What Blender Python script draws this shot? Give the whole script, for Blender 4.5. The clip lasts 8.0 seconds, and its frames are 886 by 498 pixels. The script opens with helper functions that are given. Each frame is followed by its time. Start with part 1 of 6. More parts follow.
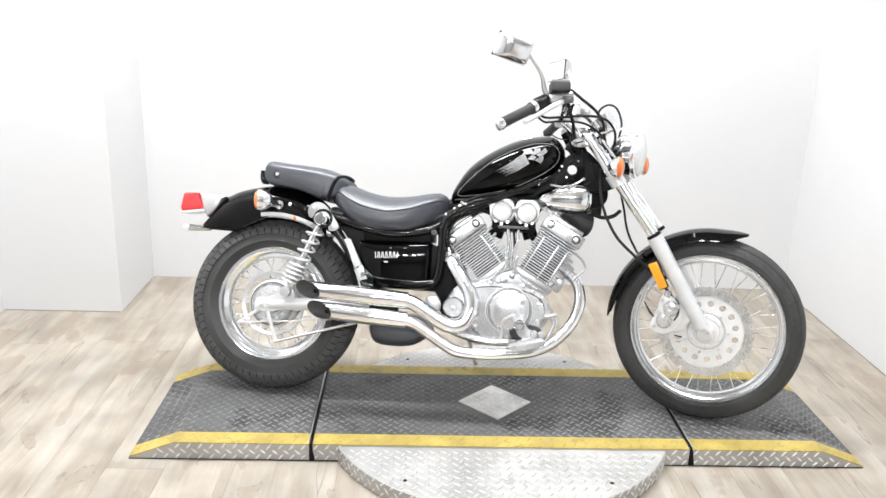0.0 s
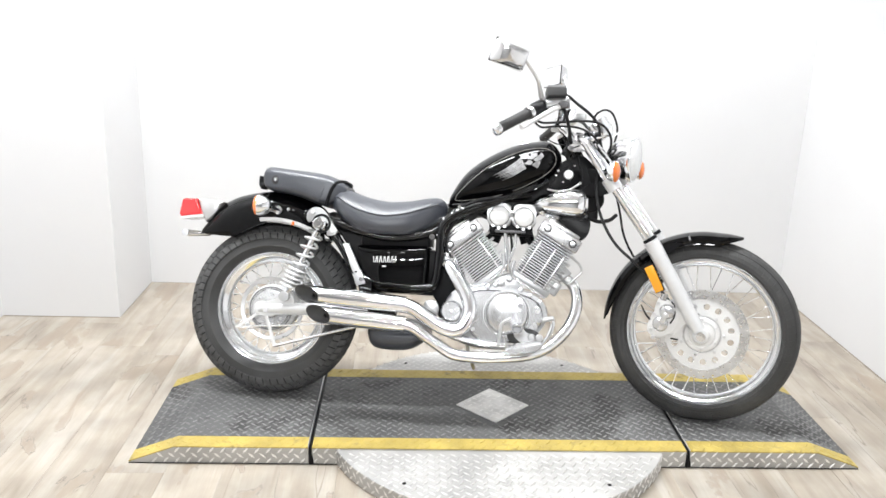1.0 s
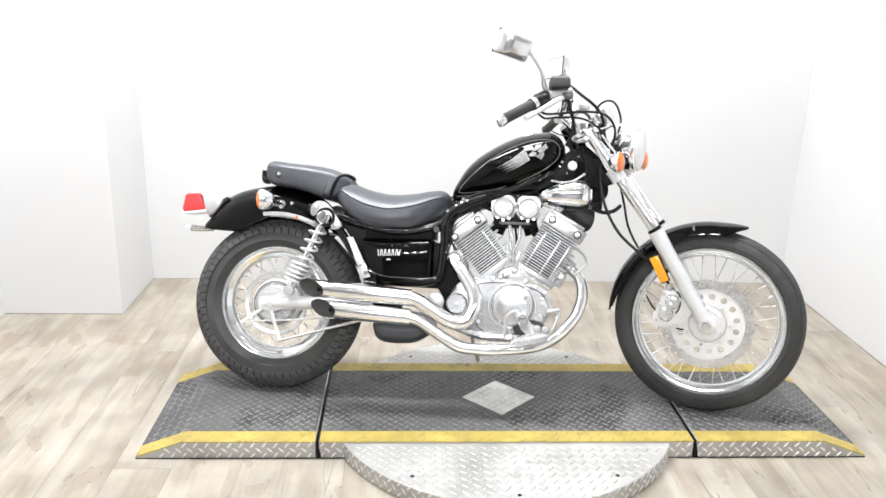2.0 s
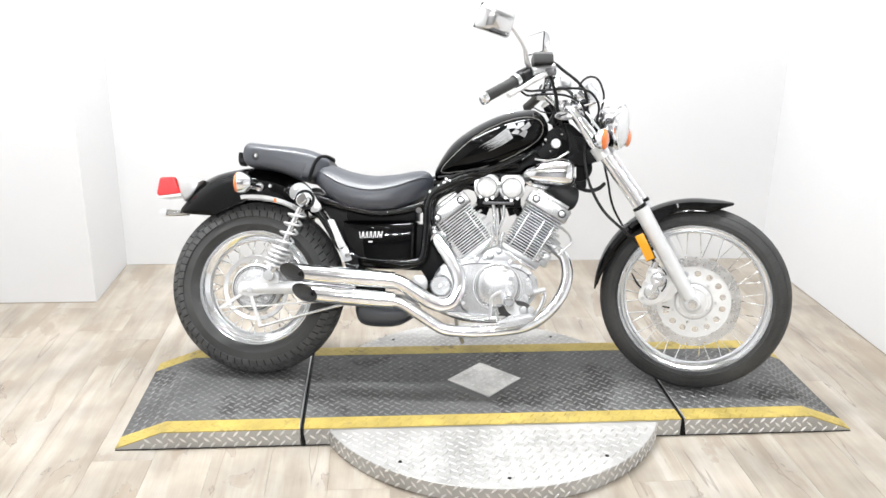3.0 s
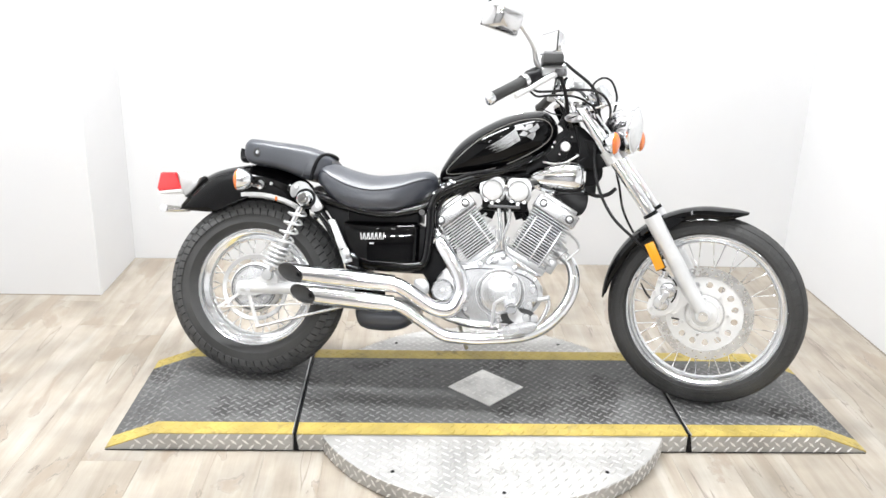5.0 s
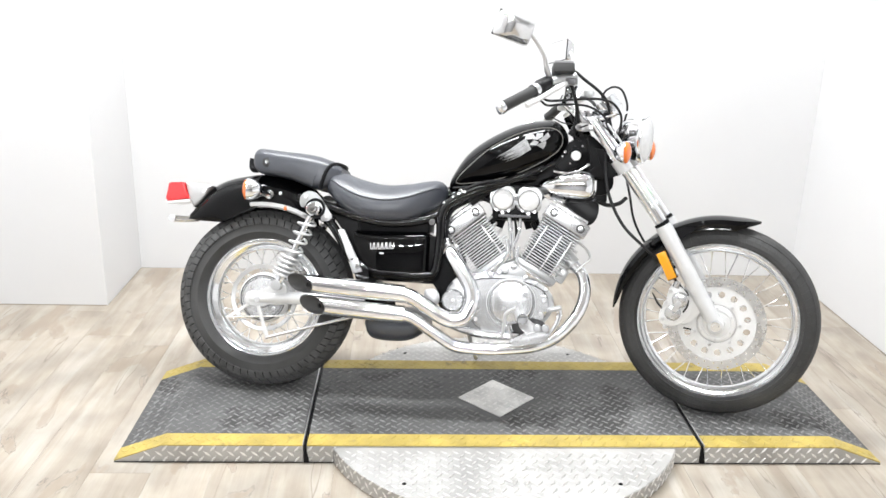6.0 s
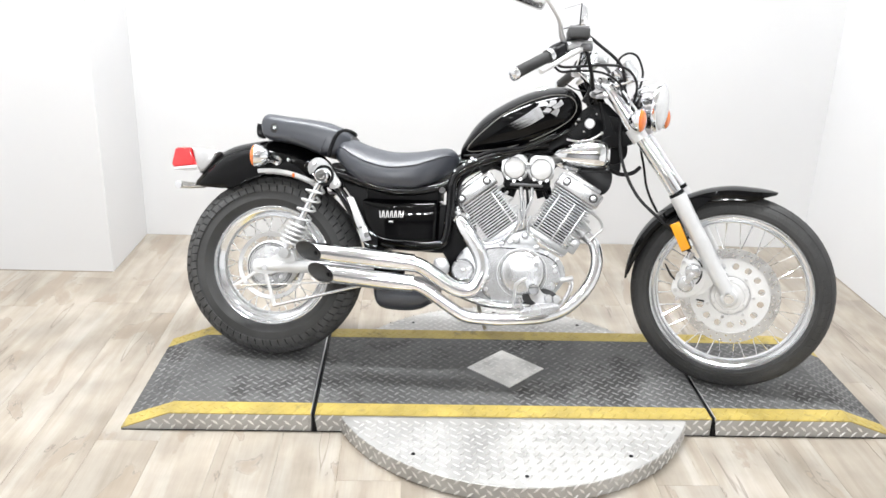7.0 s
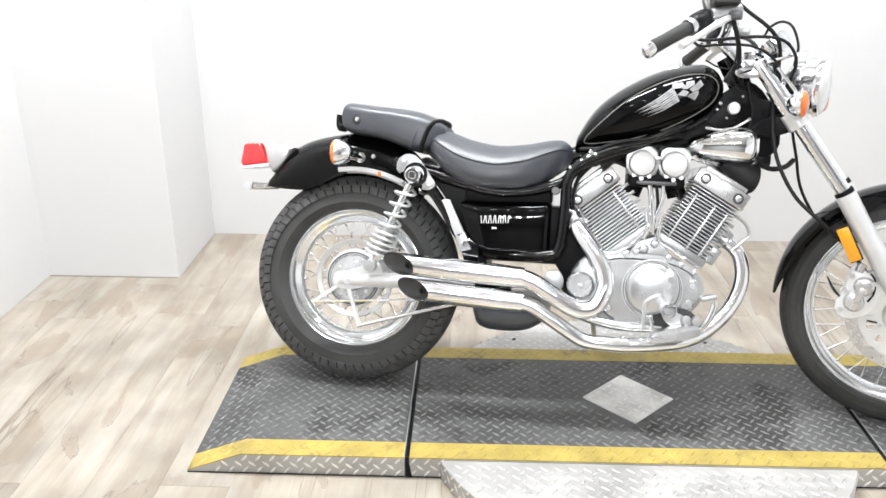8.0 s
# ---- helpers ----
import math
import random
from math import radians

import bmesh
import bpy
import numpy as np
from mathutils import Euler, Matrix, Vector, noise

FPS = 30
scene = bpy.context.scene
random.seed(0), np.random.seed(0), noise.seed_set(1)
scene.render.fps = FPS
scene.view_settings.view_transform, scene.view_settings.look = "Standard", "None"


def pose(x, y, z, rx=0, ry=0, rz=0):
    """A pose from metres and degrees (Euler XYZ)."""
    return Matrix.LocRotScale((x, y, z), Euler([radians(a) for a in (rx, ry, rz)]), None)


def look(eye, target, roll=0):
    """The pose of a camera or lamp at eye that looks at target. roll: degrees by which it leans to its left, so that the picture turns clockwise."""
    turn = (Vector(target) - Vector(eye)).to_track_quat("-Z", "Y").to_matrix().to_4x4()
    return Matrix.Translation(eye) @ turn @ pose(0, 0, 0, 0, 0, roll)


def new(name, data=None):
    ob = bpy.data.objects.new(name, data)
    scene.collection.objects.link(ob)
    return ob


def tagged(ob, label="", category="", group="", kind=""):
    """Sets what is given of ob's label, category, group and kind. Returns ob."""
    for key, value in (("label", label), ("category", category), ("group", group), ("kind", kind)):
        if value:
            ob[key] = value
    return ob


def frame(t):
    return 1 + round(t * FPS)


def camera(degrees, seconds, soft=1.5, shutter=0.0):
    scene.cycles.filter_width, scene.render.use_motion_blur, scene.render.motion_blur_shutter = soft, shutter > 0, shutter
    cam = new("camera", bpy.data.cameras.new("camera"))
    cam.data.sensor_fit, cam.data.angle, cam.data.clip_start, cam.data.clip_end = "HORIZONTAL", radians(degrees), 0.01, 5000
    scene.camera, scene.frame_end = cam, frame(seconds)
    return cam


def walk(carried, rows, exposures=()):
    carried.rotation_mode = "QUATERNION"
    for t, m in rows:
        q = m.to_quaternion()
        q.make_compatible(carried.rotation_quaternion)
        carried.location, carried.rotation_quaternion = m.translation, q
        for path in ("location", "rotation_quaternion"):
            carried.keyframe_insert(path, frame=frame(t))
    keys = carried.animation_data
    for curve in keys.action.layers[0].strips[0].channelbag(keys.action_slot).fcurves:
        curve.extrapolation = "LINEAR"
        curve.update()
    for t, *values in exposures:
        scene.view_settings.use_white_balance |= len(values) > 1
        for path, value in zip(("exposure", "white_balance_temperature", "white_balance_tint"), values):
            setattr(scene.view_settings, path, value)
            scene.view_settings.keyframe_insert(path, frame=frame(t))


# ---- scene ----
cam = camera(55.2, 8.0, soft=1.55)
PATH = [
    (0, (-0.307, 0.132, 1.454), (-0.231, 2.04, 0.859), 2.0),
    (0.5, (-0.312, 0.117, 1.45), (-0.228, 2.03, 0.87), 1.9),
    (1, (-0.315, 0.111, 1.454), (-0.229, 2.023, 0.873), 1.9),
    (1.5, (-0.322, 0.103, 1.452), (-0.251, 2.015, 0.869), 1.5),
    (3, (-0.372, 0.167, 1.435), (-0.215, 2.056, 0.797), 1.0),
    (3.5, (-0.32, 0.177, 1.439), (-0.195, 2.061, 0.781), 1.9),
    (4, (-0.278, 0.185, 1.435), (-0.216, 2.071, 0.772), 2.3),
    (4.5, (-0.276, 0.218, 1.434), (-0.185, 2.105, 0.775), 1.9),
    (6, (-0.317, 0.263, 1.437), (-0.226, 2.158, 0.805), 1.7),
    (6.5, (-0.283, 0.263, 1.431), (-0.235, 2.15, 0.767), 1.8),
    (7, (-0.335, 0.3, 1.423), (-0.252, 2.171, 0.722), 2.1),
    (7.5, (-0.451, 0.411, 1.396), (-0.314, 2.259, 0.644), -0.0),
    (8, (-0.453, 0.712, 1.357), (-0.519, 2.566, 0.609), 0.1),
]
walk(cam, [(t, look(eye, target, roll)) for t, eye, target, roll in PATH],
     exposures=[(0.0, 0.07), (1.5, 0.10), (3.0, 0.14), (4.7, 0.17), (6.0, 0.14), (7.5, 0.07), (8.0, 0.10)])

# ---- light ----
world = bpy.data.worlds.new("world")
scene.world = world
world.use_nodes = True
world.node_tree.nodes["Background"].inputs[0].default_value = (0.9, 0.95, 1.0, 1)
world.node_tree.nodes["Background"].inputs[1].default_value = 0.3

CEIL = 3.3
PANELS = [(-1.25, 3.0, 66), (-0.15, 3.0, 54), (0.95, 3.0, 28)]
for lx, ly, watts in PANELS:
    lamp = bpy.data.lights.new("ceiling_lamp", "AREA")
    lamp.shape, lamp.size, lamp.size_y, lamp.energy, lamp.color = "RECTANGLE", 0.9, 0.2, watts, (0.965, 0.985, 1.0)
    new("ceiling_lamp", lamp).matrix_world = pose(lx, ly, CEIL - 0.075)

SPOTS = [(-1.75 + 0.44 * i, 1.25, 2.4 - 0.20 * i, 0.10) for i in range(8)]
SPOTS += [(-1.80 + 0.38 * i, -2.2, 49.0 - 5.4 * i, 0.17) for i in range(9)]
for lx, ly, watts, size in SPOTS:
    lamp = bpy.data.lights.new("ceiling_spot", "AREA")
    lamp.shape, lamp.size, lamp.energy, lamp.color = "DISK", size, watts, (0.965, 0.985, 1.0)
    new("ceiling_spot", lamp).matrix_world = pose(lx, ly, CEIL - 0.03)


# ---- materials ----
def material(name, color, rough=0.5, metal=0.0, coat=0.0, noise_scale=0.0, amount=0.15, bump=0.0, bump_scale=200.0, rough_var=0.0, transmission=0.0, ior=1.5, spec=0.5):
    m = bpy.data.materials.new(name)
    m.use_nodes = True
    nt = m.node_tree
    b = nt.nodes["Principled BSDF"]
    b.inputs["Base Color"].default_value = (*color, 1)
    b.inputs["Roughness"].default_value = rough
    b.inputs["Metallic"].default_value = metal
    b.inputs["Coat Weight"].default_value = coat
    b.inputs["Coat Roughness"].default_value = 0.03
    b.inputs["Transmission Weight"].default_value = transmission
    b.inputs["IOR"].default_value = ior
    b.inputs["Specular IOR Level"].default_value = spec
    co = nt.nodes.new("ShaderNodeTexCoord")
    if noise_scale:
        n = nt.nodes.new("ShaderNodeTexNoise")
        n.inputs["Scale"].default_value = noise_scale
        n.inputs["Detail"].default_value = 6
        nt.links.new(co.outputs["Object"], n.inputs["Vector"])
        r = nt.nodes.new("ShaderNodeMapRange")
        r.inputs["From Min"].default_value, r.inputs["From Max"].default_value = 0.3, 0.7
        r.inputs["To Min"].default_value, r.inputs["To Max"].default_value = 1 - amount, 1 + amount
        nt.links.new(n.outputs["Fac"], r.inputs["Value"])
        mix = nt.nodes.new("ShaderNodeMix")
        mix.data_type, mix.blend_type = "RGBA", "MULTIPLY"
        mix.inputs["Factor"].default_value = 1
        mix.inputs[6].default_value = (*color, 1)
        nt.links.new(r.outputs["Result"], mix.inputs[7])
        nt.links.new(mix.outputs[2], b.inputs["Base Color"])
        if rough_var:
            r2 = nt.nodes.new("ShaderNodeMapRange")
            r2.inputs["From Min"].default_value, r2.inputs["From Max"].default_value = 0.3, 0.7
            r2.inputs["To Min"].default_value, r2.inputs["To Max"].default_value = rough - rough_var, rough + rough_var
            nt.links.new(n.outputs["Fac"], r2.inputs["Value"])
            nt.links.new(r2.outputs["Result"], b.inputs["Roughness"])
    if bump:
        n2 = nt.nodes.new("ShaderNodeTexNoise")
        n2.inputs["Scale"].default_value = bump_scale
        n2.inputs["Detail"].default_value = 4
        nt.links.new(co.outputs["Object"], n2.inputs["Vector"])
        bp_ = nt.nodes.new("ShaderNodeBump")
        bp_.inputs["Strength"].default_value = bump
        bp_.inputs["Distance"].default_value = 0.002
        nt.links.new(n2.outputs["Fac"], bp_.inputs["Height"])
        nt.links.new(bp_.outputs["Normal"], b.inputs["Normal"])
    return m


def wood_material():
    """Weathered oak vinyl planks: tone by plank, long grain, knots and a few dark veins."""
    m = bpy.data.materials.new("oak_vinyl")
    m.use_nodes = True
    nt = m.node_tree
    N, K = nt.nodes.new, nt.links.new
    b = nt.nodes["Principled BSDF"]
    co, info = N("ShaderNodeTexCoord"), N("ShaderNodeObjectInfo")
    off = N("ShaderNodeVectorMath"); off.operation = "SCALE"
    comb = N("ShaderNodeCombineXYZ")
    for i in range(3):
        K(info.outputs["Random"], comb.inputs[i])
    K(comb.outputs[0], off.inputs[0]); off.inputs["Scale"].default_value = 37.0
    add = N("ShaderNodeVectorMath"); add.operation = "ADD"
    K(co.outputs["Object"], add.inputs[0]); K(off.outputs[0], add.inputs[1])
    st = N("ShaderNodeMapping"); st.inputs["Scale"].default_value = (6.5, 0.8, 1)
    K(add.outputs[0], st.inputs["Vector"])
    grain = N("ShaderNodeTexNoise"); grain.inputs["Scale"].default_value = 2.2; grain.inputs["Detail"].default_value = 8; grain.inputs["Distortion"].default_value = 0.7
    K(st.outputs[0], grain.inputs["Vector"])
    fine_map = N("ShaderNodeMapping"); fine_map.inputs["Scale"].default_value = (60, 3, 1)
    K(add.outputs[0], fine_map.inputs["Vector"])
    fine = N("ShaderNodeTexNoise"); fine.inputs["Scale"].default_value = 3; fine.inputs["Detail"].default_value = 5
    K(fine_map.outputs[0], fine.inputs["Vector"])
    ramp = N("ShaderNodeValToRGB")
    e = ramp.color_ramp.elements
    e[0].position, e[0].color = 0.25, (0.262, 0.220, 0.173, 1)
    e[1].position, e[1].color = 0.75, (0.432, 0.400, 0.354, 1)
    mid = e.new(0.48); mid.color = (0.346, 0.303, 0.249, 1)
    K(grain.outputs["Fac"], ramp.inputs["Fac"])
    tone = N("ShaderNodeMapRange"); tone.inputs["To Min"].default_value, tone.inputs["To Max"].default_value = 0.93, 1.05
    K(info.outputs["Random"], tone.inputs["Value"])
    finer = N("ShaderNodeMapRange"); finer.inputs["From Min"].default_value, finer.inputs["From Max"].default_value = 0.3, 0.7
    finer.inputs["To Min"].default_value, finer.inputs["To Max"].default_value = 0.95, 1.04
    K(fine.outputs["Fac"], finer.inputs["Value"])
    mul = N("ShaderNodeMath"); mul.operation = "MULTIPLY"
    K(tone.outputs[0], mul.inputs[0]); K(finer.outputs[0], mul.inputs[1])
    mix = N("ShaderNodeMix"); mix.data_type, mix.blend_type = "RGBA", "MULTIPLY"; mix.inputs["Factor"].default_value = 1
    K(ramp.outputs[0], mix.inputs[6]); K(mul.outputs[0], mix.inputs[7])
    # soft grey-brown blotches
    blot = N("ShaderNodeTexNoise"); blot.inputs["Scale"].default_value = 5.5; blot.inputs["Detail"].default_value = 5
    K(add.outputs[0], blot.inputs["Vector"])
    blot_r = N("ShaderNodeMapRange"); blot_r.inputs["From Min"].default_value, blot_r.inputs["From Max"].default_value = 0.32, 0.68
    blot_r.inputs["To Min"].default_value, blot_r.inputs["To Max"].default_value = 0.83, 1.14
    K(blot.outputs["Fac"], blot_r.inputs["Value"])
    mul2 = N("ShaderNodeMath"); mul2.operation = "MULTIPLY"
    K(mul.outputs[0], mul2.inputs[0]); K(blot_r.outputs[0], mul2.inputs[1]); K(mul2.outputs[0], mix.inputs[7])
    # dark hairline veins along the contour of a slow noise
    vein_map = N("ShaderNodeMapping"); vein_map.inputs["Scale"].default_value = (6.0, 0.55, 1)
    K(add.outputs[0], vein_map.inputs["Vector"])
    vn = N("ShaderNodeTexNoise"); vn.inputs["Scale"].default_value = 1.1; vn.inputs["Detail"].default_value = 4; vn.inputs["Distortion"].default_value = 0.15
    K(vein_map.outputs[0], vn.inputs["Vector"])
    d = N("ShaderNodeMath"); d.operation = "SUBTRACT"; d.inputs[1].default_value = 0.62
    K(vn.outputs["Fac"], d.inputs[0])
    a = N("ShaderNodeMath"); a.operation = "ABSOLUTE"; K(d.outputs[0], a.inputs[0])
    vr = N("ShaderNodeMapRange"); vr.inputs["From Min"].default_value, vr.inputs["From Max"].default_value = 0.0, 0.007
    vr.inputs["To Min"].default_value, vr.inputs["To Max"].default_value = 0.62, 0.0
    K(a.outputs[0], vr.inputs["Value"])
    mix2 = N("ShaderNodeMix"); mix2.data_type = "RGBA"
    K(vr.outputs[0], mix2.inputs["Factor"]); K(mix.outputs[2], mix2.inputs[6]); mix2.inputs[7].default_value = (0.13, 0.10, 0.08, 1)
    # spalted zones: patches of another tone, each bounded by a thin dark line
    zone_map = N("ShaderNodeMapping"); zone_map.inputs["Scale"].default_value = (4.2, 1.5, 1)
    K(add.outputs[0], zone_map.inputs["Vector"])
    zn = N("ShaderNodeTexNoise"); zn.inputs["Scale"].default_value = 1.3; zn.inputs["Detail"].default_value = 5; zn.inputs["Roughness"].default_value = 0.55; zn.inputs["Distortion"].default_value = 0.5
    K(zone_map.outputs[0], zn.inputs["Vector"])
    zs = N("ShaderNodeMapRange"); zs.inputs["From Min"].default_value, zs.inputs["From Max"].default_value = 0.575, 0.60
    zs.inputs["To Min"].default_value, zs.inputs["To Max"].default_value = 0.0, 0.55
    K(zn.outputs["Fac"], zs.inputs["Value"])
    mix3 = N("ShaderNodeMix"); mix3.data_type = "RGBA"; mix3.inputs[7].default_value = (0.270, 0.215, 0.160, 1)
    K(zs.outputs[0], mix3.inputs["Factor"]); K(mix2.outputs[2], mix3.inputs[6])
    zd = N("ShaderNodeMath"); zd.operation = "SUBTRACT"; zd.inputs[1].default_value = 0.58
    K(zn.outputs["Fac"], zd.inputs[0])
    za = N("ShaderNodeMath"); za.operation = "ABSOLUTE"; K(zd.outputs[0], za.inputs[0])
    zl = N("ShaderNodeMapRange"); zl.inputs["From Min"].default_value, zl.inputs["From Max"].default_value = 0.0, 0.0075
    zl.inputs["To Min"].default_value, zl.inputs["To Max"].default_value = 0.60, 0.0
    K(za.outputs[0], zl.inputs["Value"])
    broken = N("ShaderNodeTexNoise"); broken.inputs["Scale"].default_value = 9; broken.inputs["Detail"].default_value = 3
    K(add.outputs[0], broken.inputs["Vector"])
    br = N("ShaderNodeMapRange"); br.inputs["From Min"].default_value, br.inputs["From Max"].default_value = 0.40, 0.60
    K(broken.outputs["Fac"], br.inputs["Value"])
    zm = N("ShaderNodeMath"); zm.operation = "MULTIPLY"; K(zl.outputs[0], zm.inputs[0]); K(br.outputs[0], zm.inputs[1])
    mix4 = N("ShaderNodeMix"); mix4.data_type = "RGBA"; mix4.inputs[7].default_value = (0.12, 0.10, 0.09, 1)
    K(zm.outputs[0], mix4.inputs["Factor"]); K(mix3.outputs[2], mix4.inputs[6])
    # knots: small dark spots with a soft ring
    knot_map = N("ShaderNodeMapping"); knot_map.inputs["Scale"].default_value = (2.6, 1.5, 1)
    K(add.outputs[0], knot_map.inputs["Vector"])
    kv = N("ShaderNodeTexVoronoi"); kv.inputs["Scale"].default_value = 1.0
    K(knot_map.outputs[0], kv.inputs["Vector"])
    kr = N("ShaderNodeMapRange"); kr.inputs["From Min"].default_value, kr.inputs["From Max"].default_value = 0.02, 0.09
    kr.inputs["To Min"].default_value, kr.inputs["To Max"].default_value = 0.62, 0.0
    K(kv.outputs["Distance"], kr.inputs["Value"])
    km = N("ShaderNodeMath"); km.operation = "MULTIPLY"; K(kr.outputs[0], km.inputs[0]); K(br.outputs[0], km.inputs[1])
    mix5 = N("ShaderNodeMix"); mix5.data_type = "RGBA"; mix5.inputs[7].default_value = (0.16, 0.125, 0.095, 1)
    K(km.outputs[0], mix5.inputs["Factor"]); K(mix4.outputs[2], mix5.inputs[6])
    K(mix5.outputs[2], b.inputs["Base Color"])
    b.inputs["Roughness"].default_value = 0.42
    bump = N("ShaderNodeBump"); bump.inputs["Strength"].default_value = 0.15; bump.inputs["Distance"].default_value = 0.001
    K(fine.outputs["Fac"], bump.inputs["Height"]); K(bump.outputs["Normal"], b.inputs["Normal"])
    return m


WALL = material("white_wall_paint", (0.665, 0.665, 0.67), 0.6, noise_scale=1.3, amount=0.02, bump=0.08, bump_scale=120)
CEILING = material("pale_ceiling_paint", (0.7, 0.7, 0.7), 0.8, noise_scale=2, amount=0.05)
# wall colour greyed to stand for dimmer light above the ledge
SHADEGREY = material("shade_grey_wall", (0.46, 0.46, 0.465), 0.7, noise_scale=1.5, amount=0.06)
WORKSHOP = material("grey_shed_paint", (0.30, 0.30, 0.305), 0.7, noise_scale=1.5, amount=0.06)
WOOD = wood_material()
SEAM = material("floor_seam", (0.27, 0.235, 0.195), 0.8, noise_scale=8)
DARKPLATE = material("worn_black_plate", (0.093, 0.093, 0.0925), 0.6, noise_scale=3.5, amount=0.40, bump=0.1, bump_scale=300, rough_var=0.12, spec=0.4)
# worn lugs of the same plate, lightened to paint in their sheen
LUG = material("worn_sheened_lugs", (0.165, 0.164, 0.162), 0.50, metal=0.15, noise_scale=6, amount=0.4, rough_var=0.1)
YELLOW = material("yellow_safety_paint", (0.40, 0.305, 0.075), 0.48, noise_scale=11, amount=0.2, bump=0.15, bump_scale=150)


def scuff(m, dark, scale, cut, strength):
    """Rubs dark scuff marks into a paint."""
    nt = m.node_tree
    b = nt.nodes["Principled BSDF"]
    old = b.inputs["Base Color"].links[0].from_socket
    co, n, r_, mix = (nt.nodes.new(k) for k in ("ShaderNodeTexCoord", "ShaderNodeTexNoise", "ShaderNodeMapRange", "ShaderNodeMix"))
    n.inputs["Scale"].default_value, n.inputs["Detail"].default_value, n.inputs["Roughness"].default_value = scale, 9, 0.72
    nt.links.new(co.outputs["Object"], n.inputs["Vector"])
    r_.inputs["From Min"].default_value, r_.inputs["From Max"].default_value = cut, cut + 0.09
    r_.inputs["To Min"].default_value, r_.inputs["To Max"].default_value = 0.0, strength
    nt.links.new(n.outputs["Fac"], r_.inputs["Value"])
    mix.data_type = "RGBA"
    mix.inputs[7].default_value = (*dark, 1)
    nt.links.new(r_.outputs["Result"], mix.inputs["Factor"])
    nt.links.new(old, mix.inputs[6])
    nt.links.new(mix.outputs[2], b.inputs["Base Color"])


scuff(YELLOW, (0.10, 0.085, 0.05), 9, 0.575, 0.7)
scuff(DARKPLATE, (0.022, 0.021, 0.020), 4, 0.53, 0.75)
ALU = material("bare_tread_plate", (0.475, 0.468, 0.455), 0.56, metal=0.68, noise_scale=5, amount=0.2, bump=0.06, bump_scale=200, rough_var=0.1)
DISCLUG = material("worn_plate_lugs", (0.59, 0.582, 0.568), 0.46, metal=0.7, noise_scale=9, amount=0.12)
ALULUG = material("polished_plate_lugs", (0.80, 0.79, 0.77), 0.33, metal=0.7, noise_scale=9, amount=0.12)
DIAMOND = material("scraped_metal_plate", (0.68, 0.672, 0.655), 0.50, metal=0.6, noise_scale=14, amount=0.25, bump=0.08, bump_scale=200, rough_var=0.1)
scuff(ALU, (0.22, 0.21, 0.20), 8, 0.585, 0.55)
CHROME = material("chrome", (0.91, 0.925, 0.945), 0.06, metal=1.0, noise_scale=9, amount=0.03)
RIM = material("bright_rim_chrome", (0.93, 0.945, 0.965), 0.11, metal=1.0, noise_scale=9, amount=0.03)
DISCSTEEL = material("drilled_disc_steel", (0.72, 0.725, 0.73), 0.28, metal=1.0, noise_scale=25, amount=0.1, rough_var=0.06)
STEEL = material("brushed_steel", (0.70, 0.70, 0.705), 0.32, metal=0.8, noise_scale=20, amount=0.06, rough_var=0.06)
POLISHED = material("polished_alloy", (0.69, 0.695, 0.705), 0.25, metal=0.85, noise_scale=14, amount=0.06, rough_var=0.05)
GUNMETAL = material("dark_gunmetal", (0.13, 0.13, 0.135), 0.38, metal=0.6, noise_scale=30, amount=0.2)
FIN = material("machined_fin_alloy", (0.51, 0.515, 0.525), 0.34, metal=0.85, noise_scale=40, amount=0.12)
CAST = material("cast_alloy", (0.50, 0.505, 0.51), 0.36, metal=0.8, noise_scale=18, amount=0.1, bump=0.08, bump_scale=400)
SILVER = material("silver_paint", (0.70, 0.705, 0.71), 0.32, metal=0.3, noise_scale=30, amount=0.04)
GLOSS = material("black_gloss_paint", (0.002, 0.002, 0.0024), 0.04, spec=0.22, noise_scale=6, amount=0.2)
FRAMEBLACK = material("black_frame_enamel", (0.003, 0.003, 0.0038), 0.07, spec=0.45, noise_scale=6, amount=0.2)
MATTE = material("black_matte_metal", (0.005, 0.005, 0.006), 0.42, spec=0.16, noise_scale=12, amount=0.2)
PLASTIC = material("black_plastic", (0.006, 0.006, 0.007), 0.34, spec=0.25, noise_scale=20, amount=0.15)
VINYL = material("black_grained_vinyl", (0.038, 0.042, 0.053), 0.38, spec=0.9, noise_scale=9, amount=0.12, bump=0.2, bump_scale=420, rough_var=0.05)
TYRE = material("tyre_rubber", (0.052, 0.052, 0.052), 0.6, spec=0.35, noise_scale=5, amount=0.38, bump=0.1, bump_scale=250, rough_var=0.08)
TREAD = material("worn_tread_rubber", (0.075, 0.075, 0.075), 0.65, spec=0.35, noise_scale=30, amount=0.25, bump=0.1, bump_scale=250)
GRIP = material("grip_rubber", (0.03, 0.03, 0.03), 0.6, noise_scale=12, amount=0.15)
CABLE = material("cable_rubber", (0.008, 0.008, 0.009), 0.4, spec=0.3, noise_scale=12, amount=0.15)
RESCAP = material("grey_reservoir_plastic", (0.22, 0.22, 0.225), 0.4, noise_scale=20, amount=0.1)
RED = material("red_lens", (0.72, 0.03, 0.035), 0.15, coat=0.8, noise_scale=40, amount=0.08)
ORANGE = material("orange_lens", (0.80, 0.19, 0.03), 0.15, coat=0.8, noise_scale=40, amount=0.08)
AMBER = material("amber_reflector", (0.85, 0.36, 0.01), 0.2, coat=0.8, bump=0.2, bump_scale=600)
